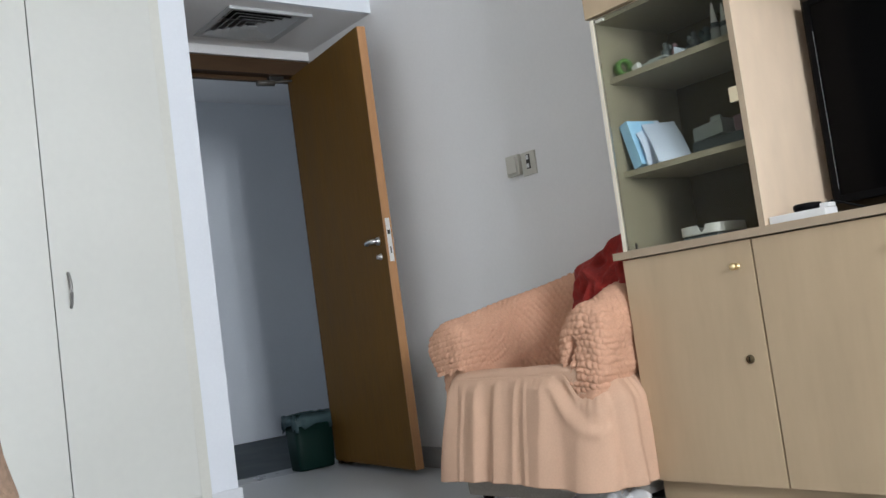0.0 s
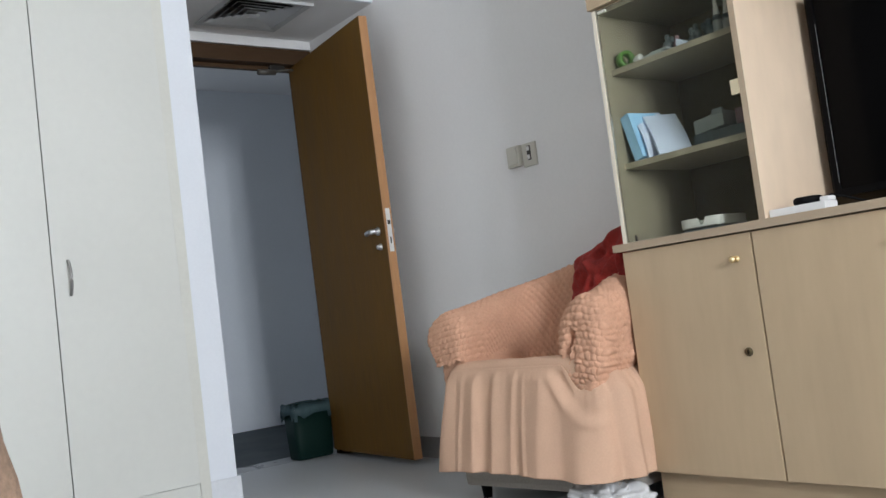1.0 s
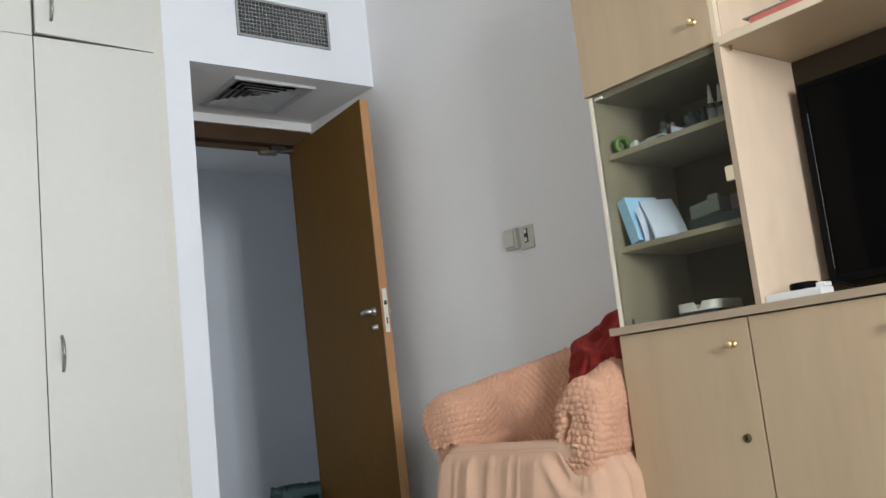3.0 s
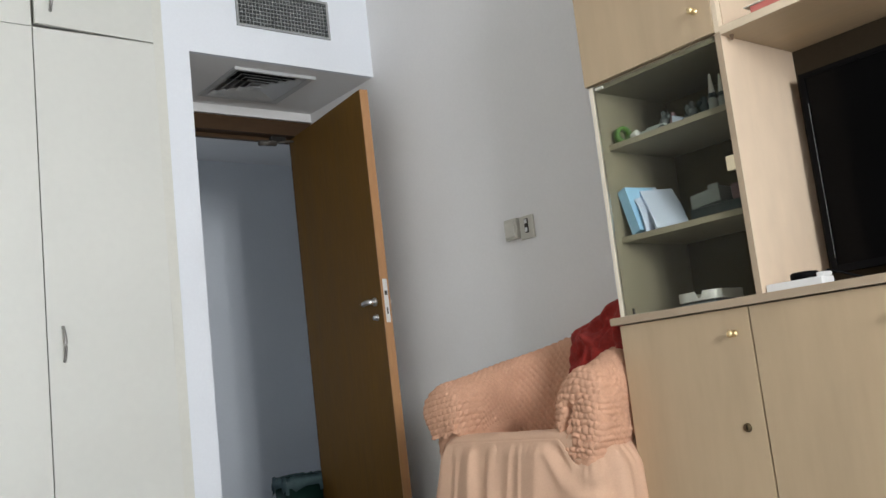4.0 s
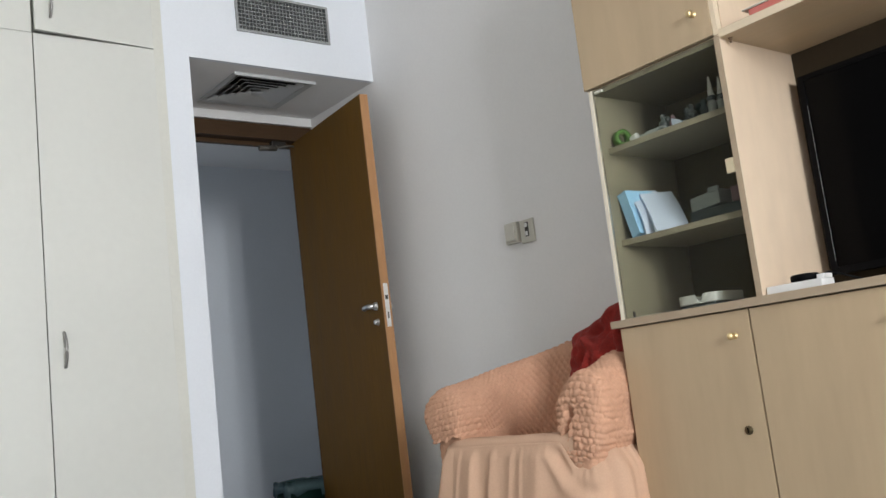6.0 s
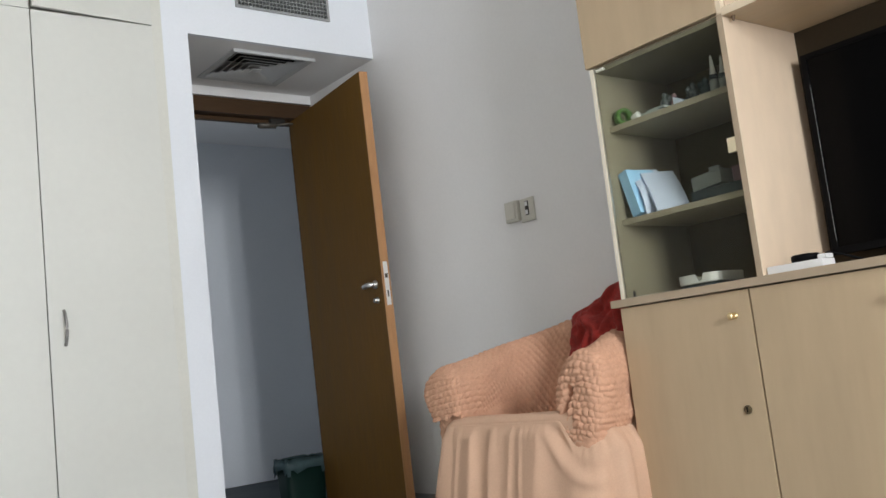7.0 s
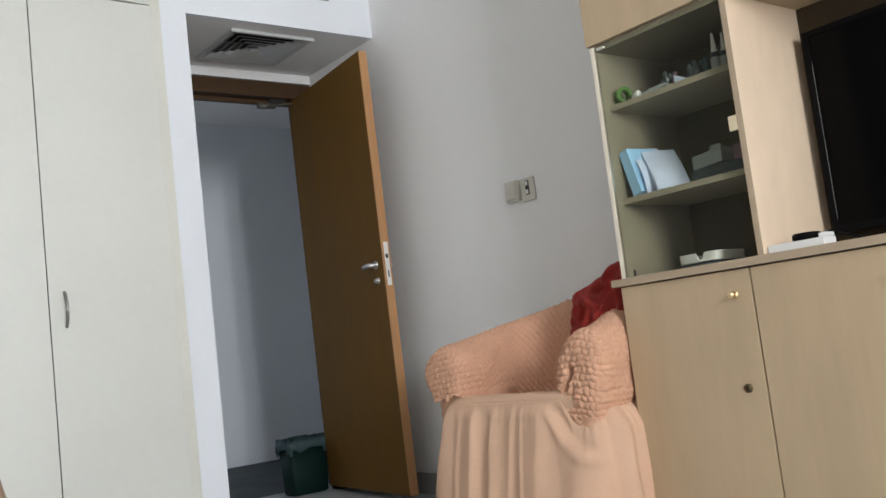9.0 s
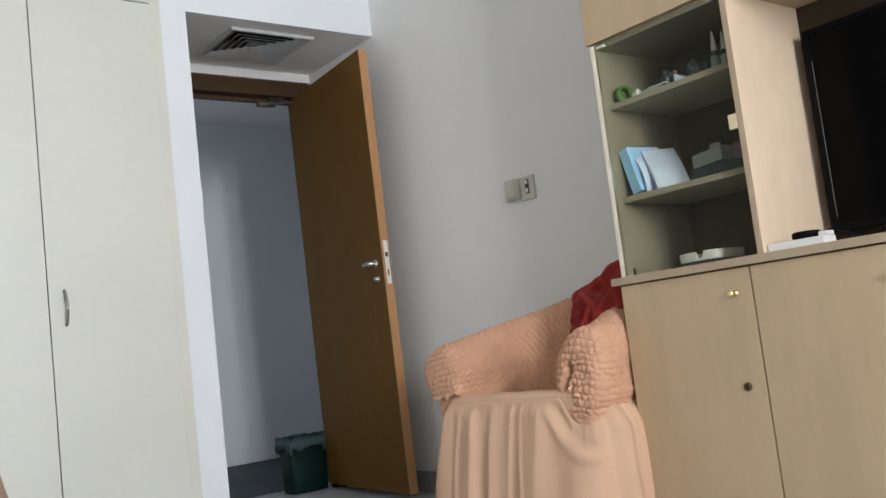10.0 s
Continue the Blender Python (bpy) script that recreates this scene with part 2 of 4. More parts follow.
def cyl(bm, base, axis, r0, r1, length, seg=24, caps=True):
    m = Vector(axis).normalized().to_track_quat("Z", "Y").to_matrix().to_4x4()
    m = Matrix.Translation(Vector(base) + Vector(axis).normalized() * length / 2) @ m
    bmesh.ops.create_cone(bm, cap_ends=caps, segments=seg, radius1=r0, radius2=r1, depth=length, matrix=m)
    return bm


def lathe(bm, profile, seg=28, m=Matrix()):
    """A turned body from (radius, height) pairs about z."""
    rings = []
    for r, z in profile:
        rings.append([bm.verts.new(m @ Vector((r * math.cos(2 * math.pi * k / seg), r * math.sin(2 * math.pi * k / seg), z))) for k in range(seg)])
    for a, b in zip(rings, rings[1:]):
        for k in range(seg):
            bm.faces.new((a[k], a[(k + 1) % seg], b[(k + 1) % seg], b[k]))
    bm.faces.new(list(reversed(rings[0])))
    bm.faces.new(rings[-1])
    return bm


def tube(bm, pts, r, seg=10):
    """A round bar along points."""
    pts = [Vector(p) for p in pts]
    rings = []
    for i, p in enumerate(pts):
        d = (pts[min(i + 1, len(pts) - 1)] - pts[max(i - 1, 0)]).normalized()
        q = d.to_track_quat("Z", "Y").to_matrix()
        rings.append([bm.verts.new(p + q @ Vector((r * math.cos(2 * math.pi * k / seg), r * math.sin(2 * math.pi * k / seg), 0))) for k in range(seg)])
    for a, b in zip(rings, rings[1:]):
        for k in range(seg):
            bm.faces.new((a[k], a[(k + 1) % seg], b[(k + 1) % seg], b[k]))
    bm.faces.new(list(reversed(rings[0])))
    bm.faces.new(rings[-1])
    return bm


def grid_surface(bm, fn, nu, nv, wrap=False):
    """A sheet of points fn(u, v), u and v from 0 to 1."""
    rows = [[bm.verts.new(fn(i / nu, j / nv)) for j in range(nv + (0 if wrap else 1))] for i in range(nu + 1)]
    n = len(rows[0])
    for a, b in zip(rows, rows[1:]):
        for j in range(n if wrap else n - 1):
            bm.faces.new((a[j], b[j], b[(j + 1) % n], a[(j + 1) % n]))
    return rows


def mesh_ob(name, bm, material, smooth=False):
    bmesh.ops.recalc_face_normals(bm, faces=bm.faces)
    me = bpy.data.meshes.new(name)
    bm.to_mesh(me)
    bm.free()
    me.materials.append(material)
    if smooth:
        for p in me.polygons:
            p.use_smooth = True
    return new(name, me)


def part(name, bm, material, parent, label="", smooth=False):
    ob = mesh_ob(name, bm, material, smooth)
    ob.parent = parent
    if label:
        tagged(ob, label)
    return ob


def thing(name, label, category, group="", kind=""):
    ob = new(name)
    ob.empty_display_size = 0.1
    return tagged(ob, label, category, group, kind)


def structure(name, bm, material, label, category="", smooth=False):
    return tagged(mesh_ob(name, bm, material, smooth), label, category or name.split("_")[0], kind="structure")


# ---- plan ----
XR = 2.518      # right wall
YS = 3.542      # face of pillar and soffit
YB = 4.157      # door wall
ZS = 2.157      # ceiling of the door recess
XP0, XP1 = 1.466, 1.579   # pillar
XL, YN, ZC = -2.0, -2.5, 2.80
HX0, HX1, HY1, HZ = 0.6, 3.9, 6.15, 2.45
DOOR0, DOOR1 = 1.655, 2.476   # opening in the door wall

# ---- setting ----
structure("floor", boxes((XL, XR, YN, 4.29, -0.1, 0.0)), TILE, "light grey polished tile floor", "floor")
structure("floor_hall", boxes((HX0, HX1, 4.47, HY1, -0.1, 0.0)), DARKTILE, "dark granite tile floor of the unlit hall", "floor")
structure("door_sill", boxes((HX0, HX1, 4.29, 4.47, -0.1, 0.001)), MARBLE, "grey marble sill across the doorway", "sill")
structure("ceiling", boxes((XL - 0.15, XR + 0.15, YN - 0.15, 4.4, ZC, ZC + 0.12)), CEIL, "white painted ceiling", "ceiling")
structure("wall_east", boxes((XR, XR + 0.15, YN, 4.157, 0, ZC)), PAINT, "smooth white painted wall, grey in the shade", "wall")
structure("wall_west", boxes((XL - 0.15, XL, YN, 4.3, 0, ZC)), BEIGE, "unseen plain wall, beige to keep bounced light down", "wall")
# back wall with the window opening
WZ0, WZ1 = 1.00, 2.60
WINDOWS = ((0.15, 0.45), (0.55, 0.85))
structure("wall_south", boxes((XL, 0.15, YN - 0.15, YN, 0, ZC), (0.45, 0.55, YN - 0.15, YN, 0, ZC), (0.85, XR, YN - 0.15, YN, 0, ZC), *[(a, b, YN - 0.15, YN, 0, WZ0) for a, b in WINDOWS], *[(a, b, YN - 0.15, YN, WZ1, ZC) for a, b in WINDOWS]), PAINT, "white painted wall round the windows", "wall")
for n, (a, b) in enumerate(WINDOWS):
    win = tagged(new("window_%d" % (n + 1)), "narrow white framed window that lets in daylight", "window", kind="structure")
    y0, y1 = YN - 0.14, YN - 0.10
    part("window_frame", boxes((a, b, y0, y1, WZ0, WZ0 + 0.04), (a, b, y0, y1, WZ1 - 0.04, WZ1), (a, a + 0.03, y0, y1, WZ0 + 0.04, WZ1 - 0.04), (b - 0.03, b, y0, y1, WZ0 + 0.04, WZ1 - 0.04)), WHITEP, win)
# door wall, with the doorway through it
structure("wall_north", boxes((XL, DOOR0 - 0.045, YB, 4.29, 0, ZC), (DOOR1 + 0.045, HX1, YB, 4.29, 0, ZC), (DOOR0 - 0.045, DOOR1 + 0.045, YB, 4.29, 2.112, ZC)), PAINT, "white painted wall with the doorway", "wall")
structure("pillar", boxes((XP0, XP1, YS, YB, 0, ZS)), PAINT_SKYLIT, "white painted pillar beside the wardrobe", "pillar")
# soffit: front panel with the grille's hole, underside with the diffuser's hole
GX0, GX1, GZ0, GZ1 = 1.815, 2.286, 2.313, 2.493
VX0, VX1, VY0, VY1 = 1.840, 2.240, 3.650, 4.030


def holed(bm, outer, inner, to3d):
    """A plate with a rectangular hole; to3d turns (a, b, depth) into a place."""
    def loop(r, d):
        a0, a1, b0, b1 = r
        return [bm.verts.new(to3d(a, b, d)) for a, b in ((a0, b0), (a1, b0), (a1, b1), (a0, b1))]
    of, inf, ob_, ib = loop(outer, 0), loop(inner, 0), loop(outer, 0.02), loop(inner, 0.02)
    for k in range(4):
        n = (k + 1) % 4
        bm.faces.new((of[k], of[n], inf[n], inf[k]))
        bm.faces.new((ob_[k], ib[k], ib[n], ob_[n]))
        bm.faces.new((of[k], ob_[k], ob_[n], of[n]))
        bm.faces.new((inf[k], inf[n], ib[n], ib[k]))
    return bm


structure("soffit_front", holed(bmesh.new(), (XP0, XR, ZS, ZC), (GX0, GX1, GZ0, GZ1), lambda a, b, d: (a, YS + d, b)), PAINT_SKYLIT, "white painted front of the dropped ceiling over the doorway", "soffit")
structure("soffit_underside", holed(bmesh.new(), (XP0, XR, YS + 0.02, YB), (VX0, VX1, VY0, VY1), lambda a, b, d: (a, b, ZS + d)), PAINT, "white painted underside of the dropped ceiling", "soffit")
# black backing sheets give the vent slots their shade
structure("duct", boxes((XP0 + 0.05, XR - 0.02, YS + 0.12, YS + 0.14, ZS + 0.16, ZC - 0.01), (XP0 + 0.05, XR - 0.02, YS + 0.03, YB - 0.01, ZS + 0.14, ZS + 0.155)), DARKVOID, "black sheets that stand for the shade inside the duct", "duct")
# hall beyond the door
structure("wall_hall_north", boxes((HX0 - 0.12, HX1 + 0.12, HY1, HY1 + 0.12, 0, HZ)), HALLPAINT, "pale grey hall wall in dim light", "wall")
structure("wall_hall_west", boxes((HX0 - 0.12, HX0, 4.29, 4.80, 0, HZ), (HX0 - 0.12, HX0, 5.90, HY1, 0, HZ), (HX0 - 0.12, HX0, 4.80, 5.90, 0, 0.60), (HX0 - 0.12, HX0, 4.80, 5.90, 2.10, HZ)), PAINT, "plain hall wall", "wall")
# unseen opening, made up to go with the hall fill lamp
fill_frame = tagged(new("window_3"), "added white framed opening for the hall fill light", "window", kind="structure")
part("window_frame", boxes((HX0 - 0.08, HX0 - 0.04, 4.80, 5.90, 0.60, 0.65), (HX0 - 0.08, HX0 - 0.04, 4.80, 5.90, 2.05, 2.10), (HX0 - 0.08, HX0 - 0.04, 4.80, 4.85, 0.65, 2.05), (HX0 - 0.08, HX0 - 0.04, 5.85, 5.90, 0.65, 2.05)), WHITEP, fill_frame)
structure("wall_hall_east", boxes((HX1, HX1 + 0.12, 4.29, HY1, 0, HZ)), PAINT, "plain hall wall", "wall")
structure("ceiling_hall", boxes((HX0 - 0.12, HX1 + 0.12, 4.29, HY1 + 0.12, HZ, HZ + 0.1)), CEIL, "white hall ceiling", "ceiling")
# skirting
structure("baseboard_pillar", boxes((XP0 - 0.004, XP1 + 0.012, YS - 0.012, YS, 0, 0.105), (XP1, XP1 + 0.012, YS, YB, 0, 0.105), bevel=0.003), SKIRT, "white tile skirting round the pillar", "baseboard")
structure("baseboard", boxes((XR - 0.012, XR, 1.92, YB, 0, 0.095), bevel=0.003), GREYSKIRT, "grey tile skirting along the wall", "baseboard")

# ---- wardrobes ----
YW = 3.53


def curved_handle(bm, x, y, z0, z1):
    n = 14
    pts = [(x, y - 0.026 * math.sin(math.pi * k / n) ** 0.7, z0 + (z1 - z0) * k / n) for k in range(n + 1)]
    return tube(bm, pts, 0.0060, 10)


def wardrobe(x0, x1, doors, label):
    w = thing("wardrobe", label, "wardrobe", "built-in wardrobes")
    part("carcass", boxes((x0, x1, YW + 0.060, YB - 0.003, 0.0, ZC - 0.01)), CREAM, w)
    part("plinth", boxes((x0 + 0.001, x1 - 0.001, YW + 0.008, YW + 0.02, 0.0, 0.1055)), CREAM, w)
    for a, b, hx in doors:
        d = part("door", boxes((a + 0.0011, b - (0.0002 if b > 1.4 else 0.0011), YW, YW + 0.019, 0.108, 2.161), bevel=0.0008), CREAM, w)
        part("handle", curved_handle(bmesh.new(), hx, YW, 0.880, 1.008), STEEL, d, "curved steel bow handle", True)
        ajar = 0.016 if a > 0.9 else 0.0      # the free side of this door stands a little open
        ub = boxes((a + (0.005 if ajar else 0.0011), b - (0.0002 if ajar else 0.0018), YW, YW + 0.019, 2.172 if ajar else 2.1635, ZC - 0.02), bevel=0.0008)
        for v in ub.verts:
            v.co.y -= ajar * (b - v.co.x) / (b - a)
            if ajar and v.co.z < 2.3:
                v.co.z -= 0.007 * (v.co.x - a) / (b - a)      # it hangs a little askew
        u = part("upper_door", ub, CREAM, w)
        part("handle", curved_handle(bmesh.new(), hx + 0.008, YW - ajar * 0.88, 2.228, 2.345), STEEL, u, "curved steel bow handle", True)
    return w


wd = wardrobe(0.949, 1.4655, [(0.949, 1.421, 1.005)], "cream laminate built-in wardrobe with one tall closed door")
part("filler_strip", boxes((1.4209, 1.4622, YW, YW + 0.02, 0.0, ZC - 0.01)), CREAMEDGE, wd, "yellowed filler strip beside the pillar")
wardrobe(0.005, 0.947, [(0.478, 0.947, 0.530), (0.007, 0.478, 0.425)], "cream laminate built-in wardrobe with two tall closed doors")

# ---- room door ----
dfr = tagged(new("door_frame_1"), "brown wooden door frame round the doorway", "door frame", kind="structure")
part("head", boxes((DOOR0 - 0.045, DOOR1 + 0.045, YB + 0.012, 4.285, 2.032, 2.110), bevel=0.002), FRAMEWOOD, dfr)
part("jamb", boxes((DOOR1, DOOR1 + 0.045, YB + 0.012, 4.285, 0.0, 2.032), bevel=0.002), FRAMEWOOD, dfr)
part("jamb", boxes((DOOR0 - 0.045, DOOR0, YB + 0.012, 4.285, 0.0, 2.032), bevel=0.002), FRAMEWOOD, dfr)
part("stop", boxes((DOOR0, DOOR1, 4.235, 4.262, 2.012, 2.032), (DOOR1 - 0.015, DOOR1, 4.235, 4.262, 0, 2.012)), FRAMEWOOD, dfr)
door = tagged(new("door_1"), "brown veneered door standing open against the wall", "door", kind="structure")
DX0, DX1, DY0, DY1 = 2.385, 2.426, 3.386, 4.222
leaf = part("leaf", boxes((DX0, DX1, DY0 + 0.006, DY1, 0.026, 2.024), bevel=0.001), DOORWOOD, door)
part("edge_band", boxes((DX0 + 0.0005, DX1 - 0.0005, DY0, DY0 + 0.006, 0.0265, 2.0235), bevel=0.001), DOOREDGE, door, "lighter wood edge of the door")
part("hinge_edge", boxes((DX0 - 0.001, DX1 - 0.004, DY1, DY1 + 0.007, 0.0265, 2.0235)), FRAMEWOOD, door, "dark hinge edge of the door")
lockp = part("lock_plate", boxes((DX0 + 0.010, DX1 - 0.010, DY0 - 0.0025, DY0, 0.947, 1.142), bevel=0.0008), PLATE, door, "steel lock plate in the door's edge")
part("latch_hole", boxes((DX0 + 0.014, DX1 - 0.014, DY0 - 0.004, DY0 - 0.002, 1.069, 1.088)), DARKMETAL, lockp)
part("bolt_hole", boxes((DX0 + 0.017, DX1 - 0.018, DY0 - 0.004, DY0 - 0.002, 0.984, 1.013)), DARKMETAL, lockp)


def lever(side):
    bm = bmesh.new()
    x = DX0 if side < 0 else DX1
    cyl(bm, (x, DY0 + 0.065, 1.0475), (side, 0, 0), 0.019, 0.018, 0.009)
    n = 12
    pts = [(x + side * 0.009, DY0 + 0.065, 1.0475), (x + side * 0.024, DY0 + 0.065, 1.0475), (x + side * 0.034, DY0 + 0.070, 1.0475), (x + side * 0.037, DY0 + 0.082, 1.0475)]
    pts += [(x + side * 0.037, DY0 + 0.082 + 0.034 * k / n, 1.0475 - 0.004 * (k / n) ** 2) for k in range(1, n + 1)]
    tube(bm, pts, 0.0115, 12)
    return bm


part("lever_handle", lever(-1), CHROME, door, "chrome lever handle", True)
part("lever_handle", lever(1), CHROME, door, "chrome lever handle", True)
bm = bmesh.new()
cyl(bm, (DX0, DY0 + 0.062, 0.976), (-1, 0, 0), 0.015, 0.014, 0.006)
cyl(bm, (DX0 - 0.007, DY0 + 0.062, 0.976), (-1, 0, 0), 0.011, 0.010, 0.012)
part("key_cylinder", bm, CHROME, door, "round steel key cylinder", True)
dc = thing("door_closer", "dark metal door closer bracket under the door head", "door closer")
part("bracket", boxes((2.262, 2.345, 4.140, 4.168, 1.980, 2.012), bevel=0.004), DARKMETAL, dc)
bm = bmesh.new()
cyl(bm, (2.195, 4.150, 1.972), (1, 0, 0.05), 0.015, 0.015, 0.095, 20)
part("cylinder", bm, CLOSER, dc, "", True)
part("arm", tube(bmesh.new(), [(2.29, 4.14, 1.976), (2.34, 4.13, 1.984), (2.385, 4.135, 1.990)], 0.006), CLOSER, dc, "", True)

# ---- air vents ----
gr = thing("wall_grille", "pale metal eggcrate return air grille on the soffit", "air vent")
fw = 0.008
part("frame", boxes((GX0 - 0.004, GX1 + 0.004, YS - 0.008, YS - 0.0005, GZ0 - 0.004, GZ0 + fw), (GX0 - 0.004, GX1 + 0.004, YS - 0.008, YS - 0.0005, GZ1 - fw, GZ1 + 0.004), (GX0 - 0.004, GX0 + fw, YS - 0.008, YS - 0.0005, GZ0 + fw, GZ1 - fw), (GX1 - fw, GX1 + 0.004, YS - 0.008, YS - 0.0005, GZ0 + fw, GZ1 - fw), bevel=0.001), GRILLE, gr)
NX, NZ = 26, 9
bar = None
for k in range(1, NZ):
    z = GZ0 + fw + (GZ1 - GZ0 - 2 * fw) * k / NZ
    part("slat", boxes((GX0 + fw, GX1 - fw, YS - 0.004, YS + 0.016, z - 0.0016, z + 0.0016)), GRILLE, gr)
for k in range(1, NX):
    x = GX0 + fw + (GX1 - GX0 - 2 * fw) * k / NX
    part("mullion", boxes((x - 0.0014, x + 0.0014, YS - 0.003, YS + 0.015, GZ0 + fw, GZ1 - fw)), GRILLE, gr)
df = thing("ceiling_diffuser", "square white four-way ceiling air diffuser in the recess", "air vent")
cx, cy = (VX0 + VX1) / 2, (VY0 + VY1) / 2
hx, hy = (VX1 - VX0) / 2, (VY1 - VY0) / 2


def ring(o, widths, zo, rise, t=0.002):
    """Four blades of a square ring of half size o: front, right, back, left, each with its own width."""
    bm = bmesh.new()
    corners = ((-1, -1), (1, -1), (1, 1), (-1, 1))
    for k, w in enumerate(widths):
        (ax_, ay_), (bx_, by_) = corners[k], corners[(k + 1) % 4]
        i, dz = o - w, rise * w
        quad = [(ax_ * o, ay_ * o, zo), (bx_ * o, by_ * o, zo), (bx_ * i, by_ * i, zo + dz), (ax_ * i, ay_ * i, zo + dz)]
        lo = [bm.verts.new((cx + x * hx, cy + y * hy, z)) for x, y, z in quad]
        hi = [bm.verts.new((cx + x * hx, cy + y * hy, z + t)) for x, y, z in quad]
        bm.faces.new(lo)
        bm.faces.new(list(reversed(hi)))
        for m in range(4):
            bm.faces.new((lo[m], hi[m], hi[(m + 1) % 4], lo[(m + 1) % 4]))
    return bm


part("rim", ring(1.05, (0.15,) * 4, ZS - 0.008, 0.02, 0.004), ALU, df)
for k in range(5):
    part("louvre", ring(0.87 - 0.155 * k, (0.035, 0.13, 0.13, 0.035), ZS - 0.006 - 0.001 * k, 0.10, 0.002), ALU, df)
part("lip", boxes((1.831, 2.250, 3.634, 3.640, ZS - 0.016, ZS - 0.001), bevel=0.001), ALU, df)
part("core", boxes((cx - 0.11 * hx, cx + 0.11 * hx, cy - 0.11 * hy, cy + 0.11 * hy, ZS - 0.016, ZS - 0.012)), ALU, df)

# ---- switches ----
sw = thing("light_switch", "double ivory wall switch plate with dark indicator slot", "switch")
part("plate", boxes((XR - 0.010, XR, 2.568, 2.642, 1.172, 1.264), bevel=0.003), IVORY, sw)
part("plate", boxes((XR - 0.022, XR, 2.650, 2.722, 1.182, 1.266), bevel=0.006), IVORY, sw)
part("rocker", boxes((XR - 0.030, XR - 0.022, 2.658, 2.713, 1.191, 1.257), bevel=0.006), IVORY, sw)
rk = part("rocker", boxes((XR - 0.014, XR - 0.010, 2.594, 2.612, 1.196, 1.252), bevel=0.001), DARKMETAL, sw, "dark slot with a pale key")
part("key", boxes((XR - 0.016, XR - 0.014, 2.597, 2.609, 1.200, 1.216), (XR - 0.016, XR - 0.014, 2.597, 2.609, 1.233, 1.249)), WHITEP, rk)

# ---- wall unit ----
XC = 2.152
XB = XR - 0.008


def knob(bm, x, y, z, r=0.0098):
    prof = [(0.009, 0), (0.009, 0.002), (0.0045, 0.004), (0.0045, 0.012), (0.008, 0.015), (r, 0.020), (r * 0.95, 0.025), (r * 0.6, 0.029), (0.001, 0.030)]
    return lathe(bm, prof, 20, Matrix.Translation((x, y, z)) @ Matrix.Rotation(-math.pi / 2, 4, "Y"))


def keyhole(bm, x, y, z):
    cyl(bm, (x, y, z), (-1, 0, 0), 0.0125, 0.0115, 0.004, 20)
    return bm


def base_cabinet(y1, doors, label):
    y0 = doors[-1][0]
    c = thing("base_cabinet", label, "cabinet", "base cabinets of the wall unit")
    part("body", boxes((XC + 0.050, XB, y0 + 0.0005, y1 - 0.0005, 0.100, 0.758), (XC + 0.0185, XC + 0.050, y1 - 0.018, y1 - 0.0005, 0.100, 0.758)), MAPLE, c)
    part("plinth", boxes((XC + 0.036, XC + 0.052, y0 + 0.001, y1 - 0.002, 0.0, 0.100), (XC + 0.052, XB, y1 - 0.018, y1 - 0.002, 0.0, 0.100)), MAPLEH, c)
    for a, b, ky in doors:
        d = part("door", boxes((XC, XC + 0.018, a + 0.0028, b - 0.0028, 0.100, 0.7565), bevel=0.001), MAPLE, c)
        part("knob", knob(bmesh.new(), XC, ky, 0.690), BRASS, d, "small round brass knob", True)
        kh = part("keyhole", keyhole(bmesh.new(), XC, ky + 0.004, 0.440), LOCK, d, "round tarnished brass lock", True)
        part("key_slot", boxes((XC - 0.0055, XC - 0.0041, ky + 0.0025, ky + 0.0055, 0.434, 0.447)), BLACK, kh)
    return c


base_cabinet(1.892, [(1.441, 1.892, 1.494), (0.991, 1.441, 1.047)], "pale maple base cabinet with two closed doors and brass knobs")
base_cabinet(0.990, [(0.540, 0.990, 0.935), (0.090, 0.540, 0.485)], "pale maple base cabinet with two closed doors")
top = tagged(mesh_ob("worktop", boxes((XC - 0.012, XB, 0.080, 1.916, 0.7605, 0.783), bevel=0.002), TOPEDGE), "long pale maple top board of the base cabinets", "worktop")

dcab = thing("display_cabinet", "maple display cabinet with a glass door and two shelves", "cabinet")
ZT = 0.7835
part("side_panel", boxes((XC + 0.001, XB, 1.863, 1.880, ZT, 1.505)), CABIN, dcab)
part("edge_band", boxes((XC - 0.001, XC + 0.001, 1.8665, 1.880, ZT, 1.503)), PALEEDGE, dcab, "pale edge strip")
part("side_panel", boxes((XC + 0.001, XB, 1.391, 1.4085, ZT, 1.505)), MAPLELIT, dcab)
part("edge_band", boxes((XC - 0.001, XC + 0.001, 1.391, 1.4085, ZT, 1.503)), TOPEDGE, dcab)
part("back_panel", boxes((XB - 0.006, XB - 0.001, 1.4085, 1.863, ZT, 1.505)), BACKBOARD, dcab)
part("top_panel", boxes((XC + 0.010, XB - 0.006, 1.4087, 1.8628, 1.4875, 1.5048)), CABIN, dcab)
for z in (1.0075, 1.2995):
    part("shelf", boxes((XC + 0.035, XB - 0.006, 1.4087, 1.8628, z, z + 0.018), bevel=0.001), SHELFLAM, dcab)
pane = part("glass_door", boxes((XC + 0.002, XC + 0.0065, 1.4105, 1.8620, ZT + 0.003, 1.500)), GLASS, dcab, "clear greenish glass door")
pane.visible_shadow = False
part("glass_edge", boxes((XC + 0.0015, XC + 0.007, 1.4088, 1.4104, ZT + 0.003, 1.500)), DARKMETAL, pane, "dark ground edge of the glass")
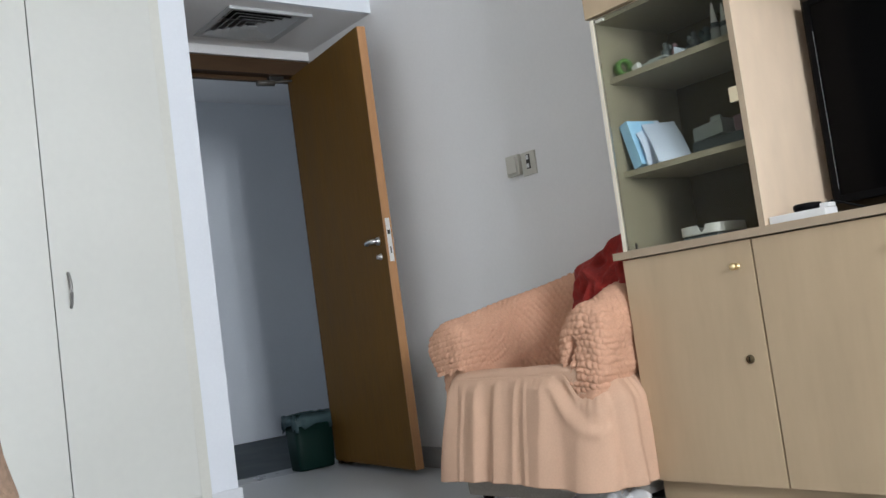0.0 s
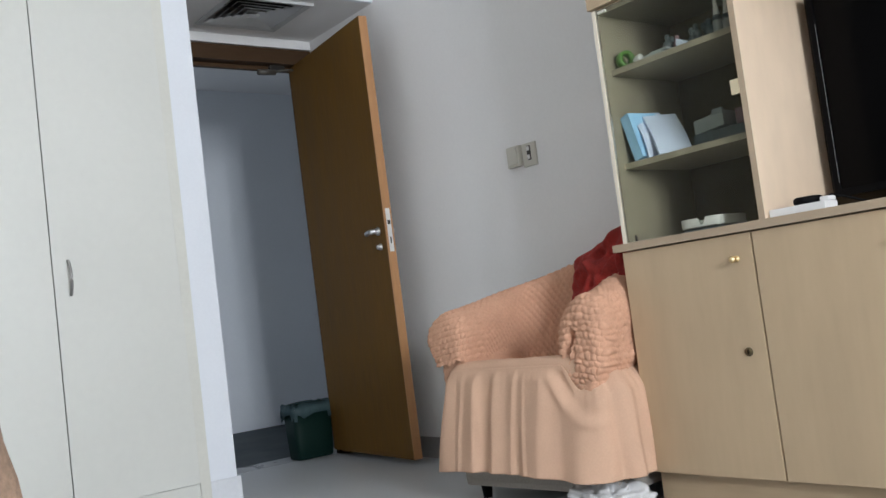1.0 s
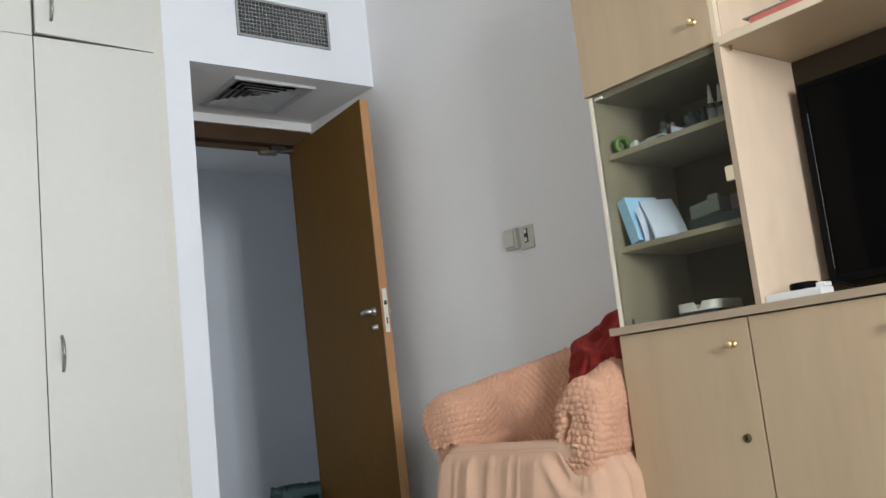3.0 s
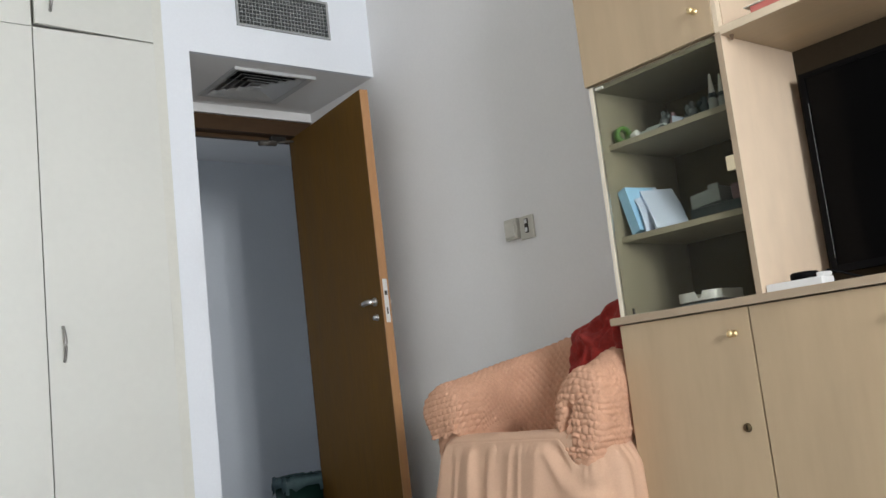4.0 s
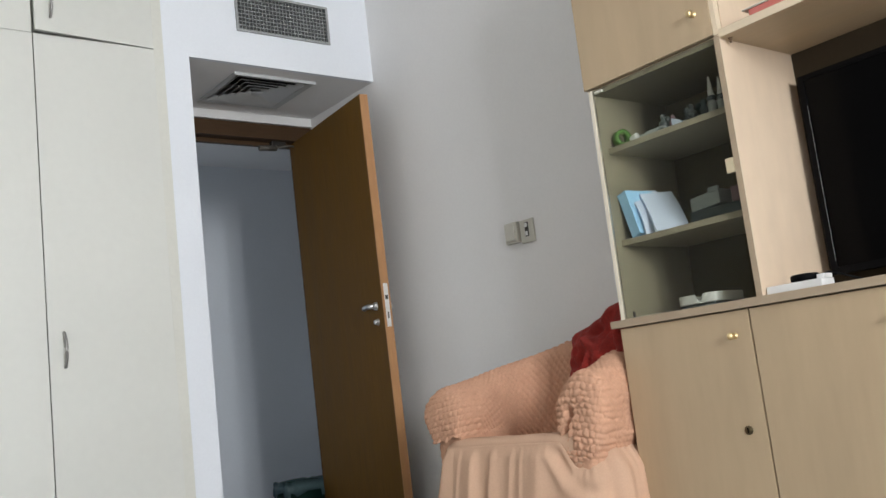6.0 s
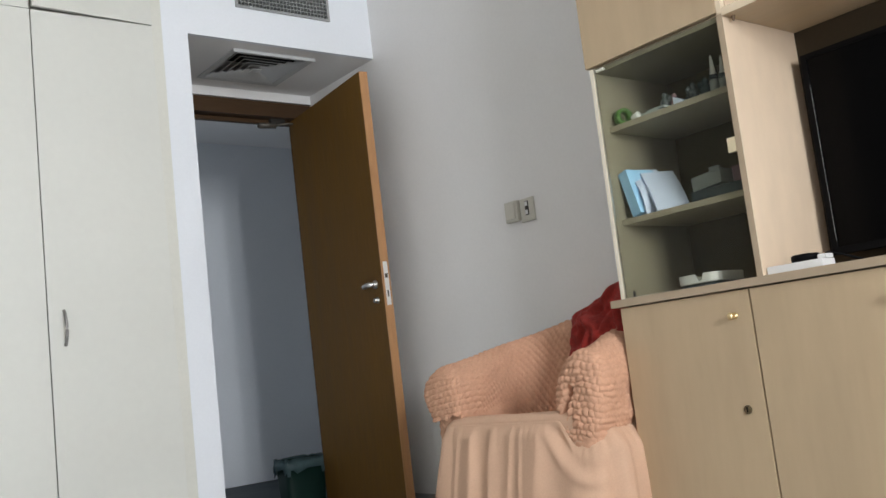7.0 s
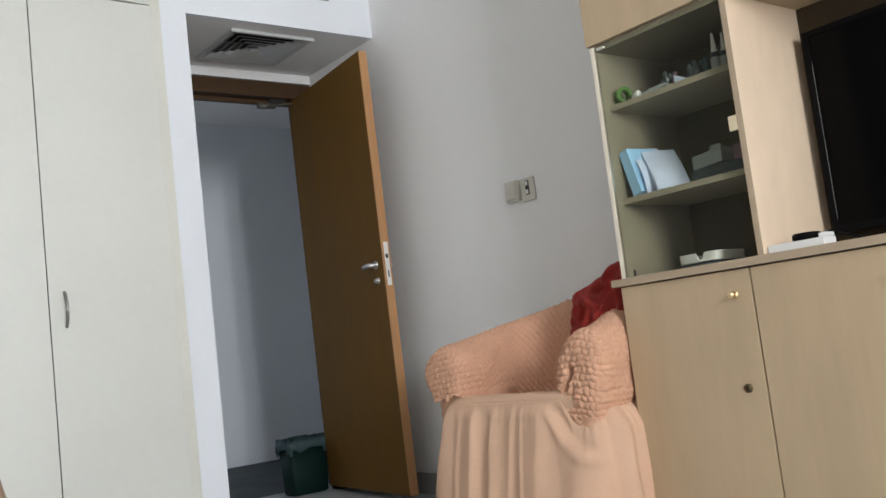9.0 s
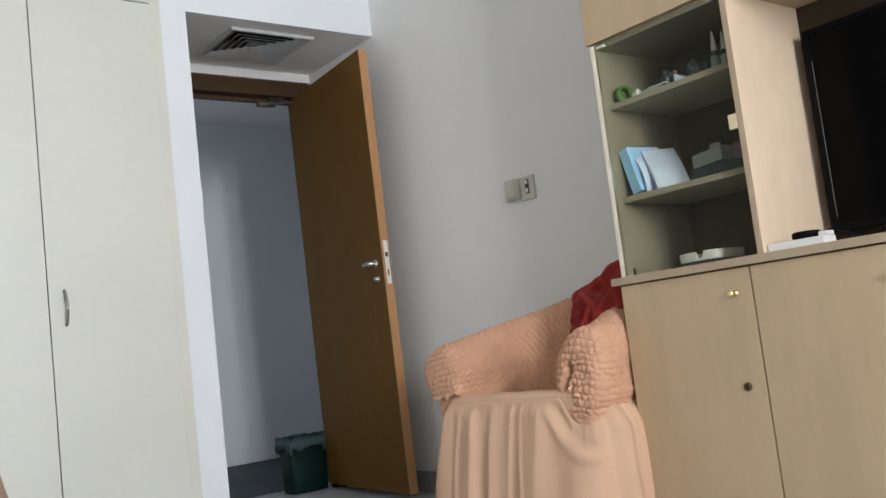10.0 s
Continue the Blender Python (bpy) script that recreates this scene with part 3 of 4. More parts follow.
part("hinge", boxes((XC - 0.002, XC + 0.014, 1.827, 1.856, 1.4885, 1.4965), bevel=0.001), IVORY, pane, "pale plastic pivot hinge")
part("hinge", boxes((XC + 0.004, XC + 0.010, 1.829, 1.835, ZT + 0.002, ZT + 0.020), bevel=0.001), DARKMETAL, pane, "small metal pivot pin")
part("catch", boxes((XC - 0.003, XC + 0.012, 1.4095, 1.434, 1.124, 1.164), bevel=0.001), PALEBRASS, pane, "brass catch plate")

ucab = thing("upper_cabinet", "maple wall cabinet with one closed door above the glass", "cabinet")
part("body", boxes((XC + 0.020, XB, 1.391, 1.892, 1.506, 2.120)), MAPLE, ucab)
ud = part("door", boxes((XC - 0.004, XC + 0.014, 1.4065, 1.894, 1.510, 2.118), bevel=0.001), MAPLE, ucab)
part("knob", knob(bmesh.new(), XC - 0.004, 1.457, 1.588), BRASS, ud, "small round brass knob", True)
part("side_panel", boxes((XC + 0.020, XB - 0.007, 1.3885, 1.3908, 1.5195, 2.0975)), MAPLELIT, ucab)
part("side_edge", boxes((XC - 0.001, XC + 0.019, 1.391, 1.4055, 1.506, 2.120)), EDGE, ucab)

PEGWOOD = mat("brown_peg_wood", (0.14, 0.085, 0.045), 0.6, vary=0.08, fine=0.05)
# brown darkened to hold the deep shade at the back of the niche
NICHEBACK = mat("shaded_niche_back", (0.040, 0.029, 0.017), 0.7, vary=0.06, fine=0.05, spec=0.2)
osh = thing("open_shelf", "open maple shelf bridging over the television", "shelf")
part("board", boxes((XC, XB, 0.105, 1.3905, 1.495, 1.519), bevel=0.001), MAPLEH, osh)
part("board", boxes((XC, XB, 0.105, 1.3905, 2.098, 2.120), bevel=0.001), MAPLEH, osh)
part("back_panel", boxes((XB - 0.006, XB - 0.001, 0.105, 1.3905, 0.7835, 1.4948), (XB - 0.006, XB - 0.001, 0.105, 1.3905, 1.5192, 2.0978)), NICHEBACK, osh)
part("side_panel", boxes((XC, XB, 0.085, 0.105, 0.7835, 2.120)), MAPLE, osh)
part("board_edge", boxes((XC - 0.0015, XC - 0.0002, 0.105, 1.3905, 1.4965, 1.5175)), EDGE, osh, "pale edge band of the board")
bm = bmesh.new()
cyl(bm, (XC + 0.03, 1.376, 1.495), (0, 0, -1), 0.006, 0.003, 0.014, 12)
part("peg", bm, PEGWOOD, osh, "small brown shelf peg")

# ---- television ----
tv = thing("television", "black flat television switched off standing in the wall unit", "television")
TX, TY0, TY1, TZ0, TZ1 = 2.448, 0.345, 1.350, 0.826, 1.402
part("housing", boxes((TX, TX + 0.035, TY0, TY1, TZ0, TZ1), bevel=0.006), BLACK, tv)
part("bezel", boxes((TX - 0.008, TX, TY0, TY0 + 0.015, TZ0, TZ1), (TX - 0.008, TX, TY1 - 0.018, TY1, TZ0, TZ1), (TX - 0.008, TX, TY0 + 0.015, TY1 - 0.018, TZ0, TZ0 + 0.020), (TX - 0.008, TX, TY0 + 0.015, TY1 - 0.018, TZ1 - 0.015, TZ1), bevel=0.0015), BLACK, tv)
part("screen", boxes((TX - 0.004, TX - 0.0005, TY0 + 0.015, TY1 - 0.018, TZ0 + 0.020, TZ1 - 0.015)), SCREEN, tv, "glossy black screen")
part("trim_line", boxes((TX - 0.0095, TX - 0.0085, TY1 - 0.0180, TY1 - 0.0174, 0.865, 1.312)), GRILLE, tv, "thin bright inner edge")
for y in (0.50, 1.16):
    part("foot", boxes((TX - 0.09, TX + 0.050, y - 0.02, y + 0.02, 0.7835, 0.792), (TX + 0.005, TX + 0.03, y - 0.012, y + 0.012, 0.792, 0.83), bevel=0.003), BLACK, tv)

# ---- small things on the worktop ----
bxr = thing("router_box", "flat white plastic box on the top board", "box")
part("case", boxes((2.165, 2.225, 1.228, 1.386, 0.7835, 0.804), bevel=0.004), WHITEP, bxr)
ad = thing("power_adapter", "black adapter with a looped cable on the white box", "adapter")
part("case", lathe(bmesh.new(), [(0.032, 0), (0.036, 0.003), (0.036, 0.014), (0.032, 0.018), (0.022, 0.019)], 28, Matrix.Translation((2.200, 1.292, 0.8045))), BLACK, ad, "", True)
part("plug", boxes((2.185, 2.222, 1.229, 1.252, 0.8045, 0.816), bevel=0.003), WHITEP, ad, "white plug")
part("cable", tube(bmesh.new(), [(2.212, 1.262, 0.814), (2.225, 1.240, 0.820), (2.240, 1.215, 0.810), (2.28, 1.18, 0.790), (2.34, 1.12, 0.788), (2.38, 1.05, 0.788)], 0.003), BLACK, ad, "", True)

# ---- things in the display cabinet ----
Z1, Z2 = 1.0257, 1.3177     # tops of the two shelves


def prop(name, label, category, group=""):
    return thing(name, label, category, group)


tp = prop("tape_roll", "green roll of adhesive tape on the shelf", "tape")
bm = bmesh.new()
tm = Matrix.Translation((2.222, 1.832, Z2 + 0.027)) @ Matrix.Rotation(radians(72), 4, "Z") @ Matrix.Rotation(radians(90), 4, "Y")
ro, ri, hw, n = 0.027, 0.016, 0.013, 32
loops = [[bm.verts.new(tm @ Vector((r * math.cos(2 * math.pi * k / n), r * math.sin(2 * math.pi * k / n), z))) for k in range(n)] for r, z in ((ro, -hw), (ro, hw), (ri, hw), (ri, -hw))]
for a, b in zip(loops, loops[1:] + loops[:1]):
    for k in range(n):
        bm.faces.new((a[k], a[(k + 1) % n], b[(k + 1) % n], b[k]))
part("roll", bm, GREEN, tp, "", True)
cp = prop("white_cup", "small white tapered cup lying on the shelf", "cup")
part("body", lathe(bmesh.new(), [(0.008, 0), (0.009, 0.002), (0.0125, 0.024), (0.012, 0.026)], 20, Matrix.Translation((2.225, 1.798, Z2 + 0.0128)) @ Matrix.Rotation(radians(80), 4, "X")), WHITEP, cp, "", True)


def figurine(x, y, s, material, kind, seed):
    rnd = random.Random(seed)
    f = prop("ornament", kind, "ornament", "ornaments on the upper shelf")
    bm = bmesh.new()
    lathe(bm, [(0.020 * s, 0), (0.021 * s, 0.004 * s), (0.015 * s, 0.007 * s), (0.011 * s, 0.014 * s), (0.016 * s, 0.024 * s), (0.014 * s, 0.034 * s), (0.006 * s, 0.040 * s), (0.009 * s, 0.048 * s), (0.006 * s, 0.056 * s), (0.001, 0.058 * s)], 16, Matrix.Translation((x, y, Z2)))
    for k in range(3):
        a = rnd.uniform(0, 6.28)
        bmesh.ops.create_icosphere(bm, subdivisions=2, radius=0.008 * s, matrix=Matrix.Translation((x + 0.014 * s * math.cos(a), y + 0.014 * s * math.sin(a), Z2 + (0.014 + 0.012 * k) * s)) @ Matrix.Diagonal((1, 1, 1.3, 1)))
    part("body", bm, material, f, "", True)
    return f


figurine(2.235, 1.676, 1.0, CRYSTAL, "small grey glazed ornament on the shelf", 1)
figurine(2.245, 1.650, 0.85, PINK, "small dusty pink ornament on the shelf", 2)
figurine(2.235, 1.574, 1.0, CRYSTAL, "grey glazed ornament on the shelf", 3)
figurine(2.260, 1.547, 1.15, TEAL, "dark teal ornament on the shelf", 4)
figurine(2.255, 1.605, 0.8, TEAL, "low dark teal ornament on the shelf", 5)
cb = prop("card_box", "low white card box on the shelf", "box")
bm = boxes((2.215, 2.26, 1.604, 1.634, Z2, Z2 + 0.030), bevel=0.001)
for v in bm.verts:
    if v.co.y < 1.615 and v.co.z > Z2 + 0.01:
        v.co.z -= 0.016
part("body", bm, PAPER, cb)
nt2 = prop("note_pad", "thin stack of paper slips on the shelf", "paper")
part("slips", boxes((2.20, 2.26, 1.680, 1.745, Z2, Z2 + 0.010), (2.205, 2.265, 1.662, 1.725, Z2 + 0.010, Z2 + 0.016), bevel=0.001), PALEGREY, nt2)


def nozzle_bottle(x, y, s):
    b = prop("glue_bottle", "small bottle with a long white nozzle on the shelf", "bottle", "bottles on the upper shelf")
    m = Matrix.Translation((x, y, Z2))
    part("body", lathe(bmesh.new(), [(0.012 * s, 0), (0.0135 * s, 0.003), (0.0135 * s, 0.034 * s), (0.010 * s, 0.040 * s)], 20, m), PALEGREY, b, "", True)
    part("collar", lathe(bmesh.new(), [(0.0125 * s, 0.040 * s), (0.0125 * s, 0.052 * s), (0.010 * s, 0.054 * s)], 20, m), SLATE, b, "dark screw collar", True)
    part("nozzle", lathe(bmesh.new(), [(0.010 * s, 0.054 * s), (0.0085 * s, 0.062 * s), (0.0035 * s, 0.105 * s), (0.002, 0.112 * s)], 16, m), WHITEP, b, "white cone nozzle", True)


nozzle_bottle(2.222, 1.492, 0.98)
nozzle_bottle(2.225, 1.463, 0.90)


def leaning(name, label, x, y, w, h, t, turn, material, bend=0.0):
    """A booklet or envelope on the middle shelf, w wide and t thick, bent by so much, leaning by the turn."""
    o = prop(name, label, name.split("_")[-1], "papers on the middle shelf")
    bm = bmesh.new()
    sheets = [grid_surface(bm, lambda u, v, s=s: Vector(((u - 0.5) * w, s * t + bend * math.sin(math.pi * v * 1.3), v * h)), 4, 12) for s in (-0.5, 0.5)]
    bmesh.ops.bridge_loops(bm, edges=[e for e in bm.edges if e.is_boundary])
    bmesh.ops.transform(bm, matrix=turn, verts=bm.verts)
    low = min(v.co.z for v in bm.verts)
    bmesh.ops.translate(bm, verts=bm.verts, vec=(x, y, Z1 - low))
    part("sheet", bm, material, o)
    return o


def rot(a, axis):
    return Matrix.Rotation(radians(a), 4, axis)


leaning("blue_booklet", "thick sky blue booklet leaning against the side panel", 2.248, 1.800, 0.115, 0.146, 0.036, rot(-6, "Z") @ rot(-16, "X"), BLUECARD)
leaning("curved_envelope", "pale bowed envelope leaning beside the booklet", 2.252, 1.760, 0.110, 0.172, 0.004, rot(-18, "Z") @ rot(-24, "X"), PAPER, -0.014)
leaning("white_envelope", "fat white envelope leaning in front of the papers", 2.245, 1.711, 0.105, 0.162, 0.010, rot(-30, "Z") @ rot(-34, "X"), PAPER, -0.005)
pb = prop("paper_box", "pale grey torn box on the middle shelf", "box")
bm = boxes((2.290, 2.395, 1.565, 1.668, Z1 + 0.050, Z1 + 0.092), bevel=0.003)
for v in bm.verts:
    v.co.z += 0.10 * (1.62 - v.co.y)
part("body", bm, PALEGREY, pb)
part("flap", boxes((2.287, 2.295, 1.565, 1.600, Z1 + 0.09, Z1 + 0.106), bevel=0.001), PALEGREY, pb)
sb = prop("storage_case", "slate grey flat case on the middle shelf", "case")
part("body", boxes((2.284, 2.45, 1.428, 1.672, Z1, Z1 + 0.046), bevel=0.004), SLATE, sb)
pk = prop("pink_packet", "dusty pink packet lying on the grey case", "packet")
part("body", boxes((2.288, 2.40, 1.428, 1.525, Z1 + 0.0465, Z1 + 0.092), bevel=0.006), PINK, pk)

tr = prop("white_tray", "white tray with a notched rim in the cabinet", "tray")
bm = bmesh.new()
N = 480
ctr, ax, ay = Vector((2.275, 1.637, 0.7965)), 0.078, 0.073


def tray_ring(s, z, dip=0.0):
    out = []
    for k in range(N):
        a = 2 * math.pi * k / N
        c, sn = math.cos(a), math.sin(a)
        p = ctr + Vector((s * ax * math.copysign(abs(c) ** 0.45, c), s * ay * math.copysign(abs(sn) ** 0.45, sn), z))
        w = abs(p.y - 1.623)
        if c < 0 and w < 0.0135:
            p.z -= dip * math.sqrt(1 - (w / 0.0135) ** 2)
        out.append(bm.verts.new(p))
    return out


rs = [tray_ring(0.985, 0.0), tray_ring(1.0, 0.002), tray_ring(1.0, 0.026, 0.020), tray_ring(0.95, 0.0265, 0.020), tray_ring(0.94, 0.006), tray_ring(0.85, 0.004)]
for a, b in zip(rs, rs[1:]):
    for k in range(N):
        bm.faces.new((a[k], a[(k + 1) % N], b[(k + 1) % N], b[k]))
bm.faces.new(list(reversed(rs[0])))
bm.faces.new(rs[-1])
part("rim", bm, WHITEP, tr)
part("base", boxes((2.210, 2.345, 1.578, 1.697, 0.7835, 0.796), bevel=0.003), SLATE, tr, "dark rubber base")

# things on the open shelf
rb = prop("red_folder", "red printed folder lying on the open shelf", "folder")
part("cover", boxes((2.165, 2.38, 1.02, 1.298, 1.5195, 1.541), bevel=0.001), REDPAPER, rb)
wp = prop("paper_sheets", "white sheets of paper on the red folder", "paper")
part("sheets", boxes((2.160, 2.375, 1.03, 1.315, 1.5415, 1.5450), bevel=0.0005), IVORY, wp)

# ---- armchair ----
CH = pose(2.255, 2.280, 0, 0, 0, 5)     # front faces local -x, near side local -y
chair = thing("armchair", "small tub armchair under a peach puckered slipcover", "armchair")
HW, FX, BX = 0.380, -0.285, 0.212       # half width, front and back of the frame


def chair_part(name, bm, material, label="", smooth=True):
    bmesh.ops.transform(bm, matrix=CH, verts=bm.verts)
    return part(name, bm, material, chair, label, smooth)


def smoothstep(a, b, x):
    t = min(1.0, max(0.0, (x - a) / (b - a)))
    return t * t * (3 - 2 * t)


ARM_W, ARM_R = HW - 0.080, 0.19
ARM_X0, ARM_XB = FX + 0.065, BX - 0.065
ARM_STRAIGHT, ARM_ARC, ARM_BACK = ARM_XB - ARM_R - ARM_X0, math.pi / 2 * ARM_R, 2 * (ARM_W - ARM_R)
ARM_LEN = 2 * ARM_STRAIGHT + 2 * ARM_ARC + ARM_BACK


def path_point(s):
    """The middle line of arms and back: s from 0 (front of the near arm) to 1 (front of the far arm)."""
    w, r, d = ARM_W, ARM_R, s * ARM_LEN
    if d < ARM_STRAIGHT:
        return Vector((ARM_X0 + d, -w, 0)), Vector((0, -1, 0))
    d -= ARM_STRAIGHT
    if d < ARM_ARC:
        a = d / r
        return Vector((ARM_XB - r + r * math.sin(a), -w + r - r * math.cos(a), 0)), Vector((math.sin(a), -math.cos(a), 0))
    d -= ARM_ARC
    if d < ARM_BACK:
        return Vector((ARM_XB, -w + r + d, 0)), Vector((1, 0, 0))
    d -= ARM_BACK
    if d < ARM_ARC:
        a = d / r
        return Vector((ARM_XB - r + r * math.cos(a), w - r + r * math.sin(a), 0)), Vector((math.cos(a), math.sin(a), 0))
    d -= ARM_ARC
    return Vector((ARM_XB - r - d, w, 0)), Vector((0, 1, 0))


def shell(s, c):
    """The slipcover over arms and back; c runs from the inner foot over the top to the outer foot."""
    p, out = path_point(s)
    q = abs(2 * s - 1)
    top = 0.652 + 0.108 * min(1.0, (1 - q) / (0.85 if s > 0.5 else 0.62)) ** (1.2 if s > 0.5 else 1.0)
    half = 0.056 + 0.014 * smoothstep(0.4, 1.0, q)
    lift = 0.092 * smoothstep(0.80, 0.97, s)
    near_foot = 0.004 * smoothstep(0.3, 0.1, s)
    zi, zo = 0.385 + lift + near_foot - 0.030 * smoothstep(0.10, 0.0, s), 0.370 - 0.018 * smoothstep(0.10, 0.0, s) + lift + near_foot + 0.036 * smoothstep(0.0, 0.10, s) * smoothstep(0.45, 0.30, s)
    rz = half
    hi, ho, arc = top - zi - rz, top - zo - rz, math.pi * rz
    d = c * (hi + ho + arc)
    if d < hi:
        o, z = -half, zi + d
    elif d < hi + arc:
        a = (d - hi) / rz
        o, z = -half * math.cos(a), zi + hi + rz * math.sin(a)
    else:
        o, z = half, zo + ho - (d - hi - arc)
    roll = math.exp(-((z - (top - 0.085)) / 0.065) ** 2) * smoothstep(0.45, 0.95, q)
    if o < 0 and s < 0.5:
        # the near arm's roll bulges over the seat
        o -= 0.046 * math.exp(-((z - 0.500) / 0.080) ** 2) * smoothstep(0.16, 0.02, s) * min(1, -o / half)
    o += ((0.042 if s > 0.5 else 0.004) if o > 0 else -0.016) * roll * (0 if abs(o) < 0.01 else 1) * min(1, abs(o) / 0.03)
    if s < 0.4 and o > 0:
        o -= 0.022 * smoothstep(0.455, 0.40, z)      # the foot of the cover is tucked under the skirt
    o += 0.025 * smoothstep(0.75, 0.3, q) * (z - zi) / 0.3
    return p + out * o + Vector((0, 0, z))


def pillow(a, b):
    """Square puffs in offset rows, each a little different."""
    row = math.floor(b)
    a += 0.5 * (row % 2) + 0.22 * noise.noise(Vector((row * 1.7, 3.1, 0)))
    h = 0.75 + 0.5 * noise.noise(Vector((math.floor(a) * 2.3, row * 1.9, 5.5)))
    return h * (abs(math.sin(math.pi * a)) * abs(math.sin(math.pi * b))) ** 0.42 - 0.45


def pucker(a, b):
    """Diamond cells, domed, with sunk seams."""
    cell = abs(math.sin(math.pi * (a + b))) * abs(math.sin(math.pi * (a - b)))
    return cell ** 0.5 - 0.5


CELL = 0.027
NS, NC, NK = 430, 200, 150
arr = np.array([[tuple(shell(i / NS, j / NC)) for j in range(NC + 1)] for i in range(NS + 1)])


def arm_end(row, power):
    """Rings that close an arm's front: a soft dome, squarer for a low power."""
    ring0 = row.copy()
    foot = (ring0[0] + ring0[-1]) / 2
    rings = []
    for k in range(1, NK + 1):
        f = 1 - (1 - k / NK) ** 2.4
        q = foot + (ring0 - foot) * math.cos(f * math.pi / 2) ** power
        q[:, 0] += -0.070 * math.sin(f * math.pi / 2) ** 0.85
        rings.append(q)
    return rings


near_end, far_end = arm_end(arr[0], 0.55), arm_end(arr[-1], 0.34)
arr = np.array(list(reversed(near_end)) + list(arr) + far_end)
du, dv = np.gradient(arr, axis=0), np.gradient(arr, axis=1)
nrm = np.cross(du, dv)
nrm /= np.linalg.norm(nrm, axis=2)[..., None] + 1e-9
mid_i = len(arr) // 2
if nrm[mid_i, 20][0] > 0:
    nrm = -nrm
bm = bmesh.new()
grid = []
last = len(arr) - 1
for i in range(last + 1):
    row = []
    for j in range(NC + 1):
        k_near, k_far = NK - i, i - (last - NK)
        along = (i - NK) / NS * ARM_LEN if 0 <= i - NK <= NS else (-(k_near / NK) * 0.10 if k_near > 0 else ARM_LEN + k_far / NK * 0.10)
        p = Vector(arr[i, j])
        la, lb = along / CELL, j / NC * 0.64 / CELL
        if max(k_near, k_far) > 0:
            la, lb = p.y / CELL, p.z / CELL
        front = smoothstep(-0.02, 0.10, k_near / NK)
        far_face = smoothstep(-0.02, 0.10, k_far / NK)
        wob = noise.noise(p * 11) * (0.12 if max(k_near, k_far) > 0 else 0.25)
        near = smoothstep(0.55, 0.15, i / last)
        tip = smoothstep(0.90, 0.985, i / last)
        amp = 0.0068 + 0.0045 * max(near, 0.4 * tip)
        fade = smoothstep(1.0, 0.85, max(k_near, k_far) / NK)
        amp *= 1 - 0.45 * near * smoothstep(0.610, 0.675, p.z)
        lump = 0.007 * noise.noise(p * 13) * (0.4 + 0.6 * max(near, tip))
        dent = 0.0
        if k_near > 0:
            # the cloth is gathered into a crease on the arm's face
            cy = -0.254 + 0.034 * smoothstep(0.54, 0.44, p.z) + 0.006 * noise.noise(Vector((p.z * 30, 1, 0)))
            dent = -0.042 * math.exp(-((p.y - cy) / 0.011) ** 2) * smoothstep(0.40, 0.45, p.z) * smoothstep(0.560, 0.525, p.z)
            dent -= 0.010 * math.exp(-((p.y - cy + 0.030) / 0.010) ** 2) * smoothstep(0.40, 0.44, p.z) * smoothstep(0.52, 0.46, p.z)
        h = pucker(la + wob, lb - wob)
        if k_near > -60:
            # the puckers lie flatter away from the crease
            amp *= 0.70 + 0.40 * smoothstep(-0.345, -0.275, p.y) + 0.25 * noise.noise(p * 19)
            ya, zb = (p.y + 0.16 * (p.z - 0.5)) / 0.0215, (p.z - 0.10 * p.y + 1.5 * (p.y + 0.29) ** 2) / 0.0195
            blend = smoothstep(-60, -20, k_near)
            if k_near <= 0:
                ya -= along / 0.0215
            h = h * (1 - blend) + 1.05 * blend * pillow(ya + 1.6 * wob + 0.48 * noise.noise(p * 31), zb - 1.3 * wob + 0.45 * noise.noise(p * 27 + Vector((9, 2, 4)))) * smoothstep(0.372, 0.402, p.z + 0.02 * noise.noise(p * 40))
        if k_far > -45:
            blend = smoothstep(-45, -5, k_far)
            ya, zb = (p.y - 0.7 * p.x) / 0.0215 + 0.4 * p.z / 0.0215, (p.z + 0.15 * p.y) / 0.0195
            h = h * (1 - blend) + blend * pillow(ya + 1.4 * wob + 0.3 * noise.noise(p * 29), zb - wob)
        ruffle = math.exp(-(min(j, NC - j) / 5) ** 2) * smoothstep(0.80, 0.90, i / last)
        p.z += 0.010 * ruffle * noise.noise(p * 70)
        row.append(bm.verts.new(p + Vector(nrm[i, j]) * (amp * fade * h + lump + dent + ruffle * (0.004 + 0.008 * noise.noise(p * 55)))))
    grid.append(row)
for a, b in zip(grid, grid[1:]):
    for j in range(NC):
        bm.faces.new((a[j], b[j], b[j + 1], a[j + 1]))
bm.faces.new(grid[0])
bm.faces.new(grid[-1])
chair_part("slipcover", bm, PUCKER, "peach fabric gathered in small diamond puckers")

# seat: a soft smooth cushion with a rolled front edge
bm = bmesh.new()
SEAT_Z = 0.470


def seat_fn(u, v):
    y = (2 * v - 1) * (HW - 0.085)
    run, r = BX - 0.09 - FX - 0.030, 0.030
    d = u * (run + r * math.pi / 2 + 0.12)
    if d < run:
        x, z = BX - 0.09 - d, SEAT_Z
    elif d < run + r * math.pi / 2:
        a = (d - run) / r
        x, z = BX - 0.09 - run - r * math.sin(a), SEAT_Z - r + r * math.cos(a)
    else:
        x, z = BX - 0.09 - run - r, SEAT_Z - r - (d - run - r * math.pi / 2)
    z -= 0.048 * smoothstep(FX + 0.05, BX - 0.10, x)
    z += 0.004 * noise.noise(Vector((x * 12, y * 12, 3))) - 0.020 * smoothstep(0.26, 0.31, abs(y))
    return Vector((x, y, z))


